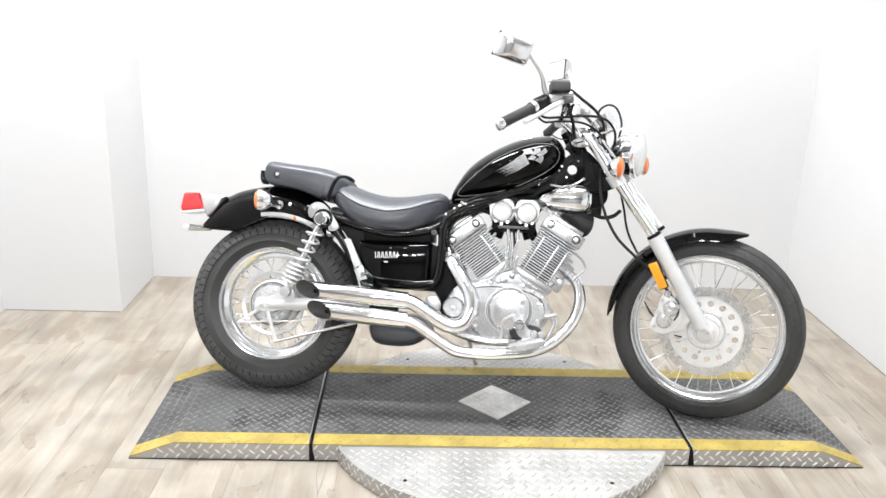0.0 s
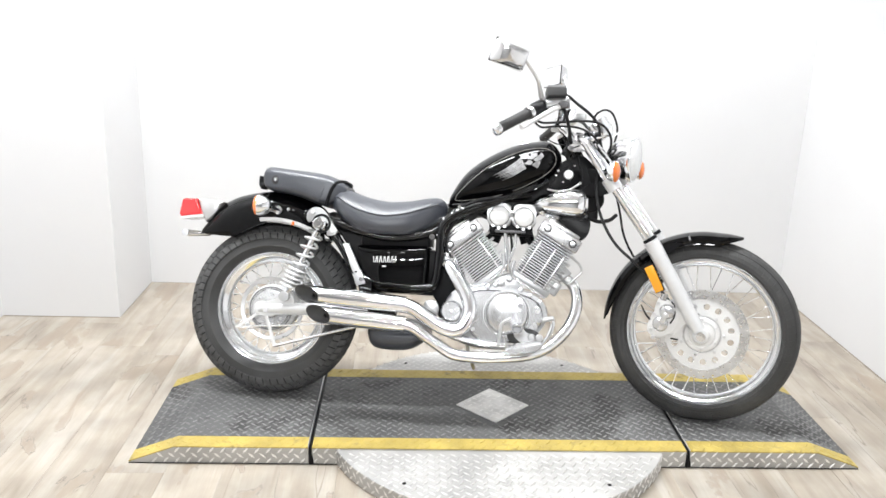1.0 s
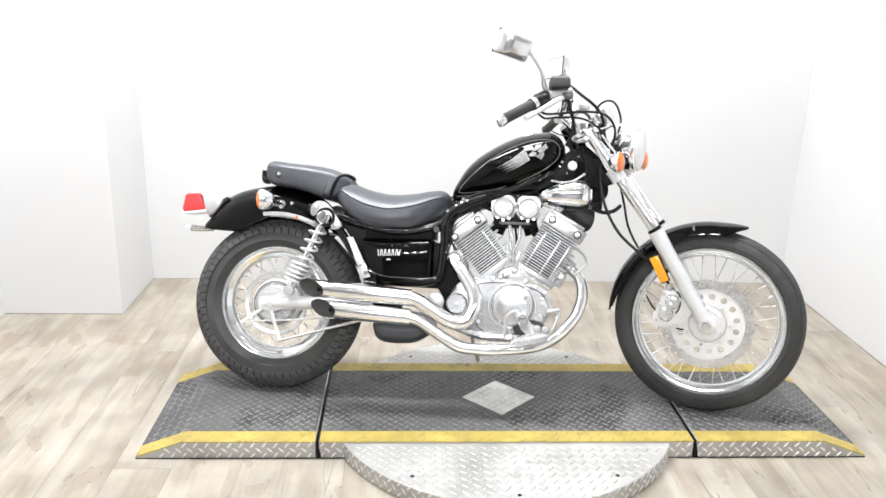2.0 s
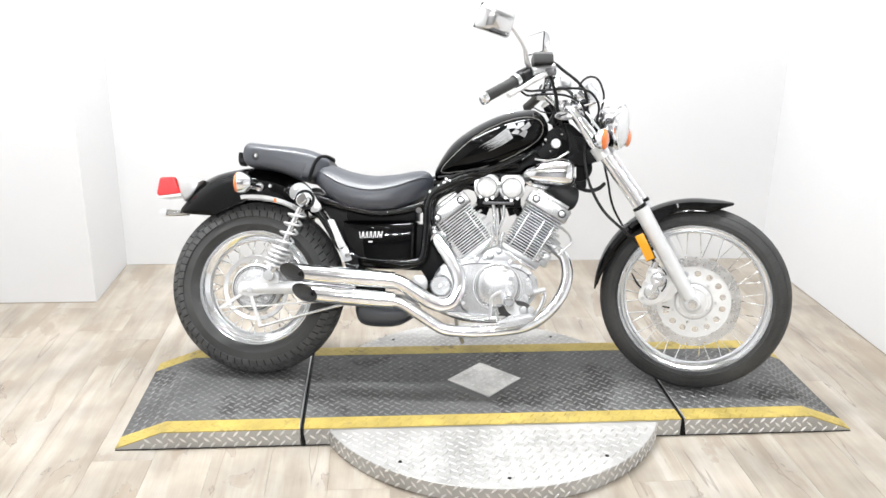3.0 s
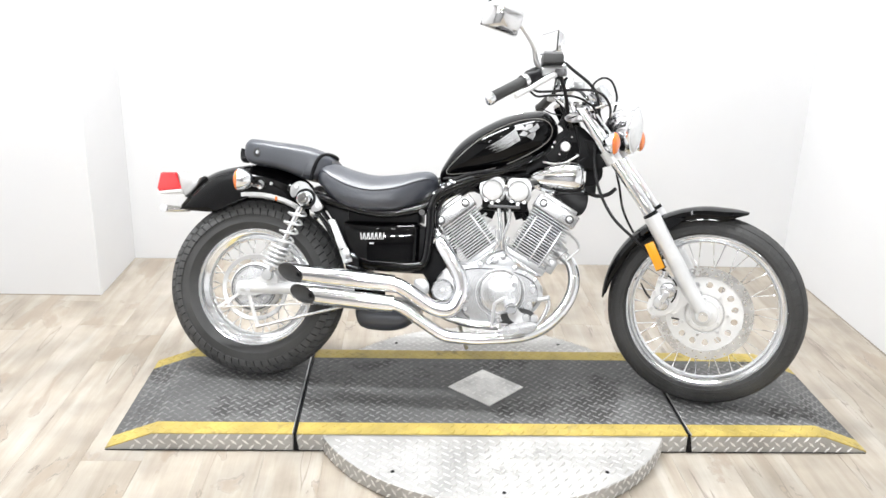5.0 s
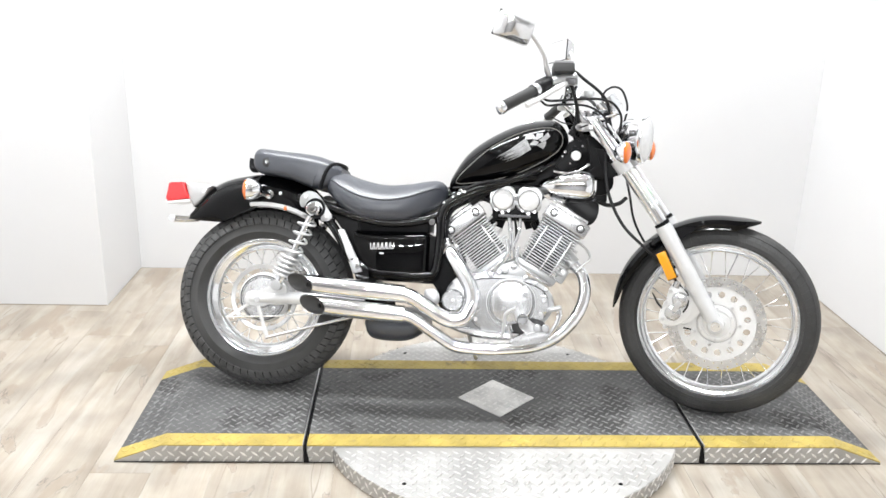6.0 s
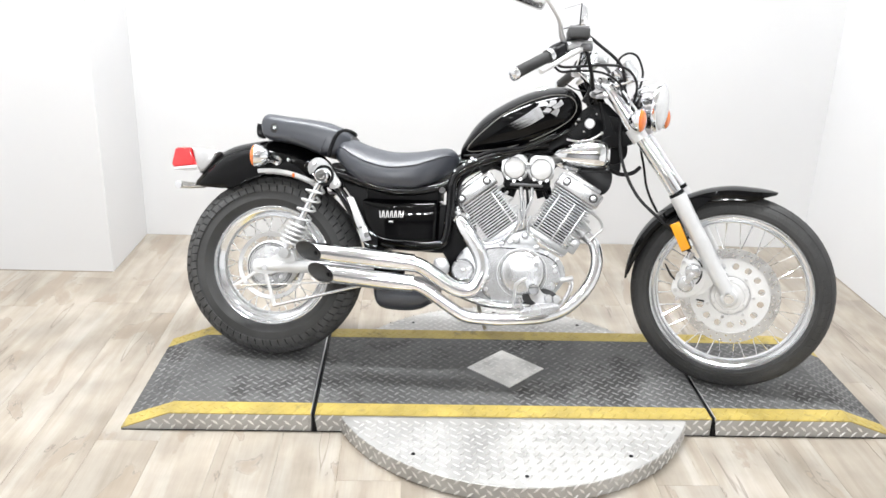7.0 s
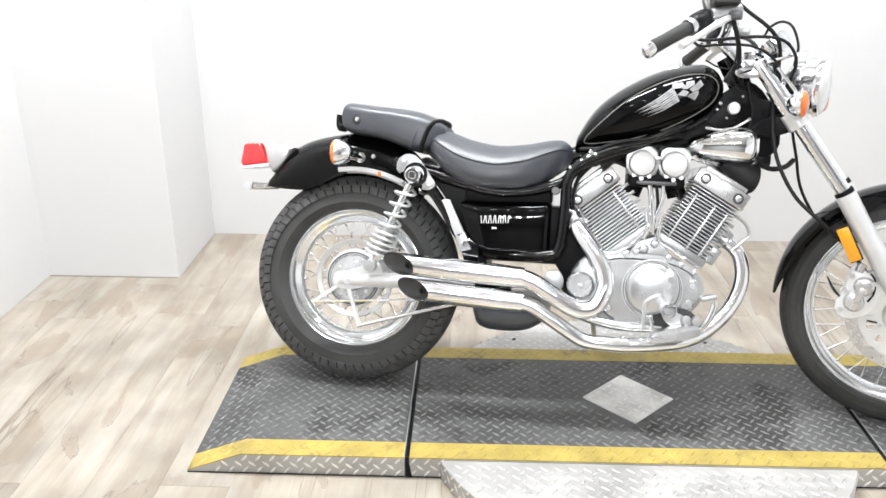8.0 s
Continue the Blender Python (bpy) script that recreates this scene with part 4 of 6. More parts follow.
# cables
CABLES = [
    ("brake_hose", [(1.040, -0.16, 1.105), (1.062, -0.125, 1.107), (1.097, -0.12, 1.081), (1.152, -0.115, 1.037), (1.176, -0.10, 0.990), (1.172, -0.07, 0.90), (1.175, -0.10, 0.80), (1.195, -0.115, 0.71), (1.245, -0.118, 0.62), (1.315, -0.115, 0.555), (1.385, -0.10, 0.49), (1.432, -0.085, 0.432), (1.440, -0.08, 0.415)], 0.0052),
    ("throttle_cable", [(0.958, -0.13, 1.028), (0.980, -0.12, 1.014), (1.027, -0.12, 1.015), (1.119, -0.12, 1.022), (1.173, -0.12, 1.016), (1.203, -0.115, 0.995), (1.217, -0.10, 0.955), (1.20, -0.06, 0.89)], 0.0042),
    ("clutch_lead", [(0.99, 0.24, 1.02), (1.05, 0.17, 1.03), (1.10, 0.08, 1.01), (1.14, 0.03, 0.95)], 0.006),
    ("throttle_cable", [(0.958, -0.13, 1.014), (0.981, -0.12, 0.998), (1.027, -0.12, 1.002), (1.101, -0.12, 1.000), (1.148, -0.12, 0.980), (1.174, -0.10, 0.948), (1.17, -0.06, 0.89)], 0.0038),
    ("clutch_cable", [(1.128, 0.07, 1.030), (1.142, 0.05, 1.052), (1.168, 0.05, 1.066), (1.194, 0.05, 1.057), (1.211, 0.05, 1.025), (1.217, 0.045, 0.988), (1.205, 0.02, 0.92)], 0.0038),
    ("wire_loom", [(1.055, -0.12, 1.06), (1.070, -0.10, 1.00), (1.069, -0.10, 0.955), (1.064, -0.10, 0.927), (1.074, -0.10, 0.900), (1.090, -0.09, 0.885)], 0.0026),
    ("wire_loom", [(1.050, -0.15, 1.095), (1.060, -0.14, 1.060), (1.072, -0.135, 1.020), (1.078, -0.12, 0.985), (1.080, -0.09, 0.94), (1.09, -0.075, 0.90)], 0.0062),
    ("wire_loom", [(1.00, -0.15, 0.962), (1.03, -0.125, 0.945), (1.06, -0.11, 0.940)], 0.0022),
    ("wire_loom", [(1.16, -0.05, 0.98), (1.175, -0.045, 0.92), (1.17, -0.04, 0.85), (1.15, -0.03, 0.78)], 0.010),
    ("speedometer_cable", [(1.10, 0.03, 0.98), (1.19, 0.05, 0.88), (1.235, 0.075, 0.72), (1.265, 0.085, 0.60), (1.36, 0.085, 0.45)], 0.0042),
]
for name, pts, r in CABLES:
    part(name, tube(pts, r, 8, 6), CABLE, bike, "black rubber sheathed cable", m=ST)

# frame
frame_tubes = [
    ("backbone_tube", [(1.10, 0, 0.86), (0.95, 0, 0.80), (0.70, 0, 0.70), (0.58, 0, 0.66)], 0.030),
    ("seat_rail", [(0.66, -0.10, 0.655), (0.60, -0.11, 0.60), (0.45, -0.12, 0.575), (0.28, -0.12, 0.61), (0.15, -0.11, 0.645)], 0.014),
    ("seat_rail", [(0.66, 0.10, 0.655), (0.60, 0.11, 0.60), (0.45, 0.12, 0.575), (0.28, 0.12, 0.61), (0.15, 0.11, 0.645)], 0.014),
    ("down_tube", [(0.95, -0.08, 0.785), (0.80, -0.10, 0.715), (0.68, -0.115, 0.665), (0.632, -0.12, 0.62), (0.628, -0.12, 0.53), (0.618, -0.12, 0.43), (0.585, -0.12, 0.408), (0.50, -0.115, 0.405), (0.38, -0.11, 0.425)], 0.0150),
    ("down_tube", [(0.95, 0.08, 0.785), (0.80, 0.10, 0.715), (0.68, 0.115, 0.665), (0.632, 0.12, 0.62), (0.628, 0.12, 0.53), (0.618, 0.12, 0.43), (0.585, 0.12, 0.408), (0.50, 0.115, 0.405), (0.38, 0.11, 0.425)], 0.0150),
    ("rear_stay", [(0.225, -0.125, 0.615), (0.285, -0.125, 0.54), (0.335, -0.12, 0.46), (0.38, -0.11, 0.42)], 0.015),
    ("rear_stay", [(0.225, 0.125, 0.615), (0.285, 0.125, 0.54), (0.335, 0.12, 0.46), (0.38, 0.11, 0.42)], 0.015),
]
chassis = part("frame_head", prism(smooth_outline([(1.02, 0.86), (1.10, 0.90), (1.16, 0.83), (1.185, 0.74), (1.14, 0.70), (1.06, 0.74), (1.01, 0.80)]), -0.055, 0.055, 0.008), MATTE, bike, "black frame head with gusset")
for name, pts, r in frame_tubes:
    part(name, tube(pts, r, 14), FRAMEBLACK, chassis, "black enamelled frame tube")
part("horn_bolt", revolve([(0, -0.014), (0.0135, -0.014), (0.0165, -0.010), (0.017, 0.004)], 24, m=at((1.056, -0.066, 0.827))), WHITEALLOY, chassis, "round chrome bolt cap")
part("frame_gusset", prism([(0.99, 0.79), (1.05, 0.86), (1.075, 0.84), (1.06, 0.79), (1.02, 0.765)], -0.072, -0.055, 0.003), MATTE, chassis)
for x, z, q in ((1.020, 0.838, 0.006), (1.012, 0.822, 0.0045), (1.038, 0.800, 0.004), (1.075, 0.858, 0.004), (1.095, 0.800, 0.004), (0.998, 0.842, 0.0035)):
    part("head_bolt", revolve([(0, -0.007), (q * 0.8, -0.006), (q, 0.0), (q, 0.01)], 12, m=at((x, -0.074, z))), CHROME, chassis)
part("clutch_lead", tube([(1.10, -0.075, 0.80), (1.060, -0.080, 0.775), (1.020, -0.082, 0.768), (0.985, -0.085, 0.772)], 0.0034, 6), STEEL, chassis)
part("wire_loom", tube([(1.085, -0.07, 0.90), (1.095, -0.07, 0.86), (1.105, -0.07, 0.82), (1.100, -0.068, 0.78)], 0.0028, 6), CABLE, chassis)
part("frame_bolt", revolve([(0, -0.008), (0.010, -0.008), (0.012, 0.002)], 16, m=at((0.600, -0.130, 0.585))), CHROME, chassis)
part("rear_bracket", prism([(0.345, 0.425), (0.37, 0.45), (0.40, 0.42), (0.40, 0.375), (0.36, 0.38)], -0.128, -0.112, 0.003), FRAMEBLACK, chassis)

for x, z, q in ((0.637, 0.649, 0.007), (0.664, 0.669, 0.006), (0.682, 0.680, 0.007), (0.700, 0.688, 0.005)):
    part("cable_clip", revolve([(0, -0.006), (q * 0.8, -0.005), (q, 0.0), (q, 0.006)], 10, m=at((x, -0.124, z))), STEEL, chassis)
part("wire_loom", tube([(0.625, -0.132, 0.600), (0.640, -0.130, 0.640), (0.680, -0.126, 0.674), (0.740, -0.118, 0.702), (0.800, -0.108, 0.716)], 0.0055, 8), CABLE, chassis, "black wiring along the frame tube")

# tank
TANK_TOP = [(0.645, 0.712), (0.652, 0.744), (0.696, 0.816), (0.761, 0.872), (0.859, 0.924), (0.955, 0.946), (1.000, 0.938), (1.028, 0.906), (1.034, 0.880)]
TANK_LOW = [(0.645, 0.700), (0.652, 0.697), (0.70, 0.700), (0.836, 0.722), (0.93, 0.760), (0.992, 0.802), (1.012, 0.828), (1.028, 0.850), (1.034, 0.872)]
TANK_HALF = [(0.645, 0.040), (0.652, 0.060), (0.70, 0.098), (0.78, 0.122), (0.88, 0.134), (0.955, 0.128), (1.0, 0.105), (1.026, 0.060), (1.034, 0.02)]
tank = part("fuel_tank", body(TANK_TOP, TANK_LOW, TANK_HALF, 2.2, 44, 36), GLOSS, bike, "gloss black teardrop fuel tank")


def tank_y(x, z):
    """How far out the tank's right flank lies at x and z."""
    lines = (TANK_TOP, TANK_LOW, TANK_HALF)
    t, b, w = (float(np.interp(x, [p.x for p in c], [p.y for p in c])) for c in (spline([(a, b, 0) for a, b in l], 8) for l in lines))
    s = min(abs(z - (t + b) / 2) / ((t - b) / 2), 0.98)
    return w * (1 - s ** 2.2) ** (1 / 2.2)


loop = smooth_outline([(0.668, 0.722), (0.72, 0.785), (0.80, 0.852), (0.90, 0.899), (0.975, 0.908), (1.008, 0.882), (0.995, 0.838), (0.93, 0.790), (0.84, 0.748), (0.74, 0.725)], 6)
part("pin_stripe", tube([(x, -tank_y(x, z) - 0.0012, z) for x, z in loop + loop[:1]], 0.0011, 6, curve=False), STRIPE, tank, "thin silver pin stripe")


def badge(outline, lift):
    """A thin emblem laid on the tank's flank."""
    bm = bmesh.new()
    fr = [bm.verts.new((x, -tank_y(x, z) - lift, z)) for x, z in outline]
    bk = [bm.verts.new((x, -tank_y(x, z) + 0.004, z)) for x, z in outline]
    bm.faces.new(fr), bm.faces.new(bk[::-1])
    for i in range(len(fr)):
        j = (i + 1) % len(fr)
        bm.faces.new((fr[i], fr[j], bk[j], bk[i]))
    return bm


for k in range(7):
    u = k / 6
    a, b = Vector((0.795, 0.803)).lerp(Vector((0.826, 0.790)), u), Vector((0.890, 0.869)).lerp(Vector((0.906, 0.837)), u)
    a = a.lerp(b, 0.12 * (k % 2))
    mid, side_ = a.lerp(b, 0.5) + Vector((0.002, -0.003)), (b - a).orthogonal().normalized()
    line = [a, mid - side_ * 0.0019, b - side_ * 0.0024, b + side_ * 0.0024, mid + side_ * 0.0019]
    part("emblem_feather", badge([(p.x, p.y) for p in line], 0.003), EMBLEM, tank, "silver wing feather of the tank emblem", smooth=False)
PLUMES = (
    [(0.886, 0.866), (0.905, 0.868), (0.918, 0.876), (0.912, 0.884), (0.888, 0.880)],
    [(0.908, 0.868), (0.925, 0.866), (0.944, 0.880), (0.942, 0.890), (0.922, 0.887), (0.922, 0.878)],
    [(0.930, 0.866), (0.940, 0.860), (0.955, 0.868), (0.966, 0.880), (0.958, 0.893), (0.948, 0.882)],
    [(0.900, 0.850), (0.922, 0.848), (0.930, 0.859), (0.915, 0.865)],
    [(0.925, 0.848), (0.946, 0.838), (0.954, 0.855), (0.953, 0.865), (0.938, 0.858)])
for line in PLUMES:
    part("emblem_plume", badge(line, 0.0042), EMBLEM, tank, smooth=False)
part("filler_cap", revolve([(0, -0.016), (0.026, -0.015), (0.031, -0.009), (0.032, 0.004)], 28, m=at((0.90, 0, 0.925)) @ pose(0, 0, 0, 0, -18) @ pose(0, 0, 0, -90)), CHROME, tank, "chrome filler cap")
part("tank_lip", tube([(0.66, -0.065, 0.702), (0.74, -0.108, 0.708), (0.84, -0.125, 0.726), (0.93, -0.125, 0.765), (0.985, -0.108, 0.80)], 0.006, 8), FRAMEBLACK, tank)

part("tank_tunnel", prism([(0.70, 0.70), (0.84, 0.735), (0.95, 0.79), (1.03, 0.85), (1.10, 0.85), (1.12, 0.76), (1.02, 0.74), (0.90, 0.70), (0.72, 0.66)], -0.055, 0.055, 0.006), MATTE, chassis)

# seats
def saddle(stations, n=8):
    """A stuffed seat with a creased shoulder; stations are (x, crown z, crease y, crease z, foot z)."""
    cols = [spline([(st[0], st[k], 0) for st in stations], n) for k in (1, 2, 3, 4)]
    bm, rings = bmesh.new(), []
    for top, yc, zc, zl in zip(*cols):
        x, zt, y, c, l = top.x, top.y, max(yc.y, 0.004), zc.y, zl.y
        half = [(0.0, zt), (0.35 * y, zt - 0.03 * (zt - c)), (0.62 * y, zt - 0.16 * (zt - c)), (0.84 * y, zt - 0.48 * (zt - c)), (0.96 * y, zt - 0.84 * (zt - c)), (y, c),
                (1.035 * y, c - 0.22 * (c - l)), (1.045 * y, c - 0.5 * (c - l)), (1.02 * y, c - 0.78 * (c - l)), (0.96 * y, c - 0.94 * (c - l)), (0.84 * y, l), (0.3 * y, l)]
        loop = half + [(-a, b) for a, b in half[::-1] if a > 0]
        rings.append([bm.verts.new((x, a, b)) for a, b in loop])
    k = len(rings[0])
    for A, B in zip(rings, rings[1:]):
        for j in range(k):
            bm.faces.new((A[j], A[(j + 1) % k], B[(j + 1) % k], B[j]))
    bm.faces.new(rings[0]), bm.faces.new(rings[-1])
    return bm


SADDLE = [(0.240, 0.712, 0.085, 0.702, 0.668), (0.250, 0.730, 0.108, 0.706, 0.660), (0.268, 0.740, 0.122, 0.703, 0.646), (0.300, 0.734, 0.136, 0.684, 0.618), (0.345, 0.719, 0.146, 0.664, 0.594), (0.403, 0.707, 0.151, 0.651, 0.585), (0.450, 0.704, 0.150, 0.650, 0.584),
          (0.515, 0.711, 0.137, 0.663, 0.588), (0.565, 0.722, 0.112, 0.683, 0.606), (0.605, 0.726, 0.084, 0.697, 0.632), (0.628, 0.716, 0.062, 0.694, 0.652), (0.641, 0.696, 0.036, 0.686, 0.672)]
seat = part("rider_seat", saddle(SADDLE), VINYL, bike, "black vinyl saddle seat")
part("seat_piping", tube([(x, -y - 0.001, z) for x, t, y, z, l in SADDLE[1:-1]], 0.0020, 8), VINYL, seat)
part("seat_base", prism(smooth_outline([(0.27, 0.63), (0.32, 0.60), (0.43, 0.578), (0.52, 0.588), (0.56, 0.62), (0.53, 0.65), (0.35, 0.65)]), -0.10, 0.10, 0.006), MATTE, seat)
pad = part("passenger_seat", body([(-0.016, 0.768), (-0.012, 0.792), (0.000, 0.805), (0.024, 0.805), (0.080, 0.799), (0.140, 0.795), (0.200, 0.788), (0.240, 0.776), (0.268, 0.762), (0.285, 0.747)],
                                 [(-0.016, 0.756), (-0.012, 0.740), (0.000, 0.724), (0.022, 0.716), (0.070, 0.711), (0.128, 0.699), (0.175, 0.681), (0.222, 0.671), (0.258, 0.690), (0.285, 0.715)],
                                 [(-0.016, 0.076), (-0.012, 0.088), (0.000, 0.098), (0.022, 0.107), (0.070, 0.114), (0.128, 0.118), (0.175, 0.119), (0.222, 0.118), (0.258, 0.108), (0.285, 0.085)], 3.8, 40, 44, 5.5), VINYL, bike, "black vinyl passenger pad")
part("pad_button", revolve([(0, -0.006), (0.007, -0.005), (0.010, -0.003), (0.016, -0.002), (0.019, 0.006)], 24, m=at((0.039, -0.108, 0.756))), GRIP, pad, "sunk rubber button")
part("button_centre", revolve([(0, -0.010), (0.006, -0.009), (0.008, -0.003)], 16, m=at((0.039, -0.109, 0.756))), CHROME, pad, "bright button centre")
part("pad_strap", tube([(0.222, -0.117, 0.672), (0.230, -0.118, 0.705), (0.241, -0.114, 0.738), (0.254, -0.100, 0.756), (0.270, -0.060, 0.763), (0.284, 0.0, 0.757), (0.270, 0.060, 0.752), (0.254, 0.096, 0.745)], 0.0065, 8), MATTE, pad, "black edge strap")
part("pad_seam", tube([(0.193, -0.1195, 0.682), (0.200, -0.1195, 0.705), (0.212, -0.1175, 0.735), (0.226, -0.108, 0.762)], 0.0016, 6), VINYL, pad, "stitched seam")
part("pad_bracket", tube([(-0.034, -0.03, 0.772), (-0.036, -0.03, 0.752), (-0.030, -0.03, 0.738), (-0.012, -0.03, 0.732)], [0.011, 0.010, 0.013, 0.009], 8), PLASTIC, pad)

# rear mudguard, tail lamp
GUARD_TOP = [(0.19, 0.672), (0.160, 0.690), (0.119, 0.704), (0.078, 0.714), (0.007, 0.722), (-0.043, 0.715), (-0.103, 0.701), (-0.143, 0.687), (-0.182, 0.664), (-0.211, 0.635), (-0.246, 0.570)]
GUARD_RIDGE = [(0.21, 0.615), (0.190, 0.632), (0.144, 0.656), (0.084, 0.675), (0.005, 0.683), (-0.040, 0.679), (-0.082, 0.668), (-0.115, 0.652), (-0.150, 0.627), (-0.190, 0.593), (-0.238, 0.558)]
GUARD_LOW = [(0.22, 0.555), (0.200, 0.566), (0.148, 0.598), (0.108, 0.615), (0.060, 0.620), (0.020, 0.613), (-0.008, 0.602), (-0.066, 0.575), (-0.092, 0.560), (-0.125, 0.552), (-0.213, 0.553)]
GUARD_WIDE = [0.088, 0.090, 0.092, 0.092, 0.092, 0.092, 0.091, 0.088, 0.083, 0.076, 0.060]
bm, rings = bmesh.new(), []
lines = [spline([(x, w * k, z) for (x, z), w in zip(line, GUARD_WIDE)], 6) for line, k in ((GUARD_TOP, 0.0), (GUARD_RIDGE, 0.90), (GUARD_LOW, 1.0))]
for T, R, L in zip(*lines):
    a, b, c = Vector((T.x, 0, T.z)), Vector((R.x, R.y, R.z)), Vector((L.x, L.y, L.z))
    half = [a, a.lerp(b, 0.45) + Vector((0, 0, 0.012)), a.lerp(b, 0.8) + Vector((0, 0.002, 0.009)), b, b.lerp(c, 0.2) + Vector((0, 0.006, 0)), b.lerp(c, 0.6) + Vector((0, 0.006, 0)), c]
    centre = Vector((RW.x, 0, RW.z))
    inner = [p + (centre - p).normalized() * 0.003 + Vector((0, -0.003 * min(1, p.y / 0.03), 0)) for p in half]
    full = [Vector((p.x, -p.y, p.z)) for p in half[:0:-1]] + half + inner[::-1] + [Vector((p.x, -p.y, p.z)) for p in inner[1:]]
    rings.append([bm.verts.new(p) for p in full])
for A, B in zip(rings, rings[1:]):
    for j in range(len(A)):
        bm.faces.new((A[j], A[(j + 1) % len(A)], B[(j + 1) % len(A)], B[j]))
bm.faces.new(rings[0]), bm.faces.new(rings[-1])
rear_guard = part("rear_mudguard", bm, GLOSS, bike, "gloss black rear mudguard")
part("guard_liner", revolve([(0.305, -0.085), (0.311, -0.0955), (0.323, -0.0965), (0.323, -0.092), (0.308, -0.082)], 30, 58, 99, closed=True, m=at(RW)), SILVER, rear_guard, "bright inner edge strip")
part("side_marker", box(0.104, -0.0965, 0.606, 0.009, 0.005, 0.014, 0.002), ORANGE, rear_guard, "small orange marker")
for x, z in ((0.085, 0.655), (0.19, 0.625)):
    part("guard_bolt", revolve([(0, -0.006), (0.006, -0.005), (0.008, 0.002)], 12, m=at((x, -0.093, z))), CHROME, rear_guard)
tail = part("tail_lamp", prism([(-0.262, 0.680), (-0.210, 0.677), (-0.164, 0.671), (-0.188, 0.640), (-0.212, 0.606), (-0.228, 0.596), (-0.240, 0.622)], -0.052, 0.052, 0.010, 3), GREYLENS, bike, "grey tail lamp housing")
part("lens", prism([(-0.314, 0.673), (-0.305, 0.678), (-0.266, 0.680), (-0.240, 0.624), (-0.316, 0.611), (-0.323, 0.622)], -0.060, 0.060, 0.007, 3), RED, tail, "red tail lamp lens")
part("lens_base", prism([(-0.318, 0.611), (-0.236, 0.623), (-0.236, 0.613), (-0.316, 0.603)], -0.061, 0.061, 0.002), CLEAR, tail, "clear plate lamp window")
part("plate_bracket", tube([(-0.225, 0.0, 0.556), (-0.27, -0.02, 0.553), (-0.300, -0.03, 0.554)], [0.010, 0.011, 0.013], 12), CHROME, tail)
part("bracket_end", revolve([(0, -0.03), (0.013, -0.028), (0.013, 0.03), (0, 0.03)], 16, m=at((-0.301, -0.02, 0.554))), CHROME, tail)
for side in (-1, 1):
    bm_ = at((0.004, side * 0.165, 0.660)) @ pose(0, 0, 0, 0, 0, -90 - side * 10) @ Matrix.Scale(1.16, 4)
    blinker = part("rear_blinker", revolve([(0.0, 0.034), (0.010, 0.033), (0.020, 0.024), (0.028, 0.010), (0.031, -0.002), (0.031, -0.010)], 28), CHROME, bike, "chrome bullet turn signal", m=bm_)
    part("lens", revolve([(0.030 * math.cos(radians(a)), -0.009 - 0.014 * math.sin(radians(a))) for a in range(0, 91, 15)], 28), ORANGE, blinker, "orange signal lens", m=bm_)
    part("stem", rod((0.024, side * 0.150, 0.652), (0.060, side * 0.085, 0.648), 0.009, 12), CHROME, blinker)
    part("stem_nut", revolve([(0, -0.008), (0.015, -0.007), (0.015, 0.008), (0, 0.009)], 12, m=at((0.050, side * 0.100, 0.650))), CHROME, blinker)

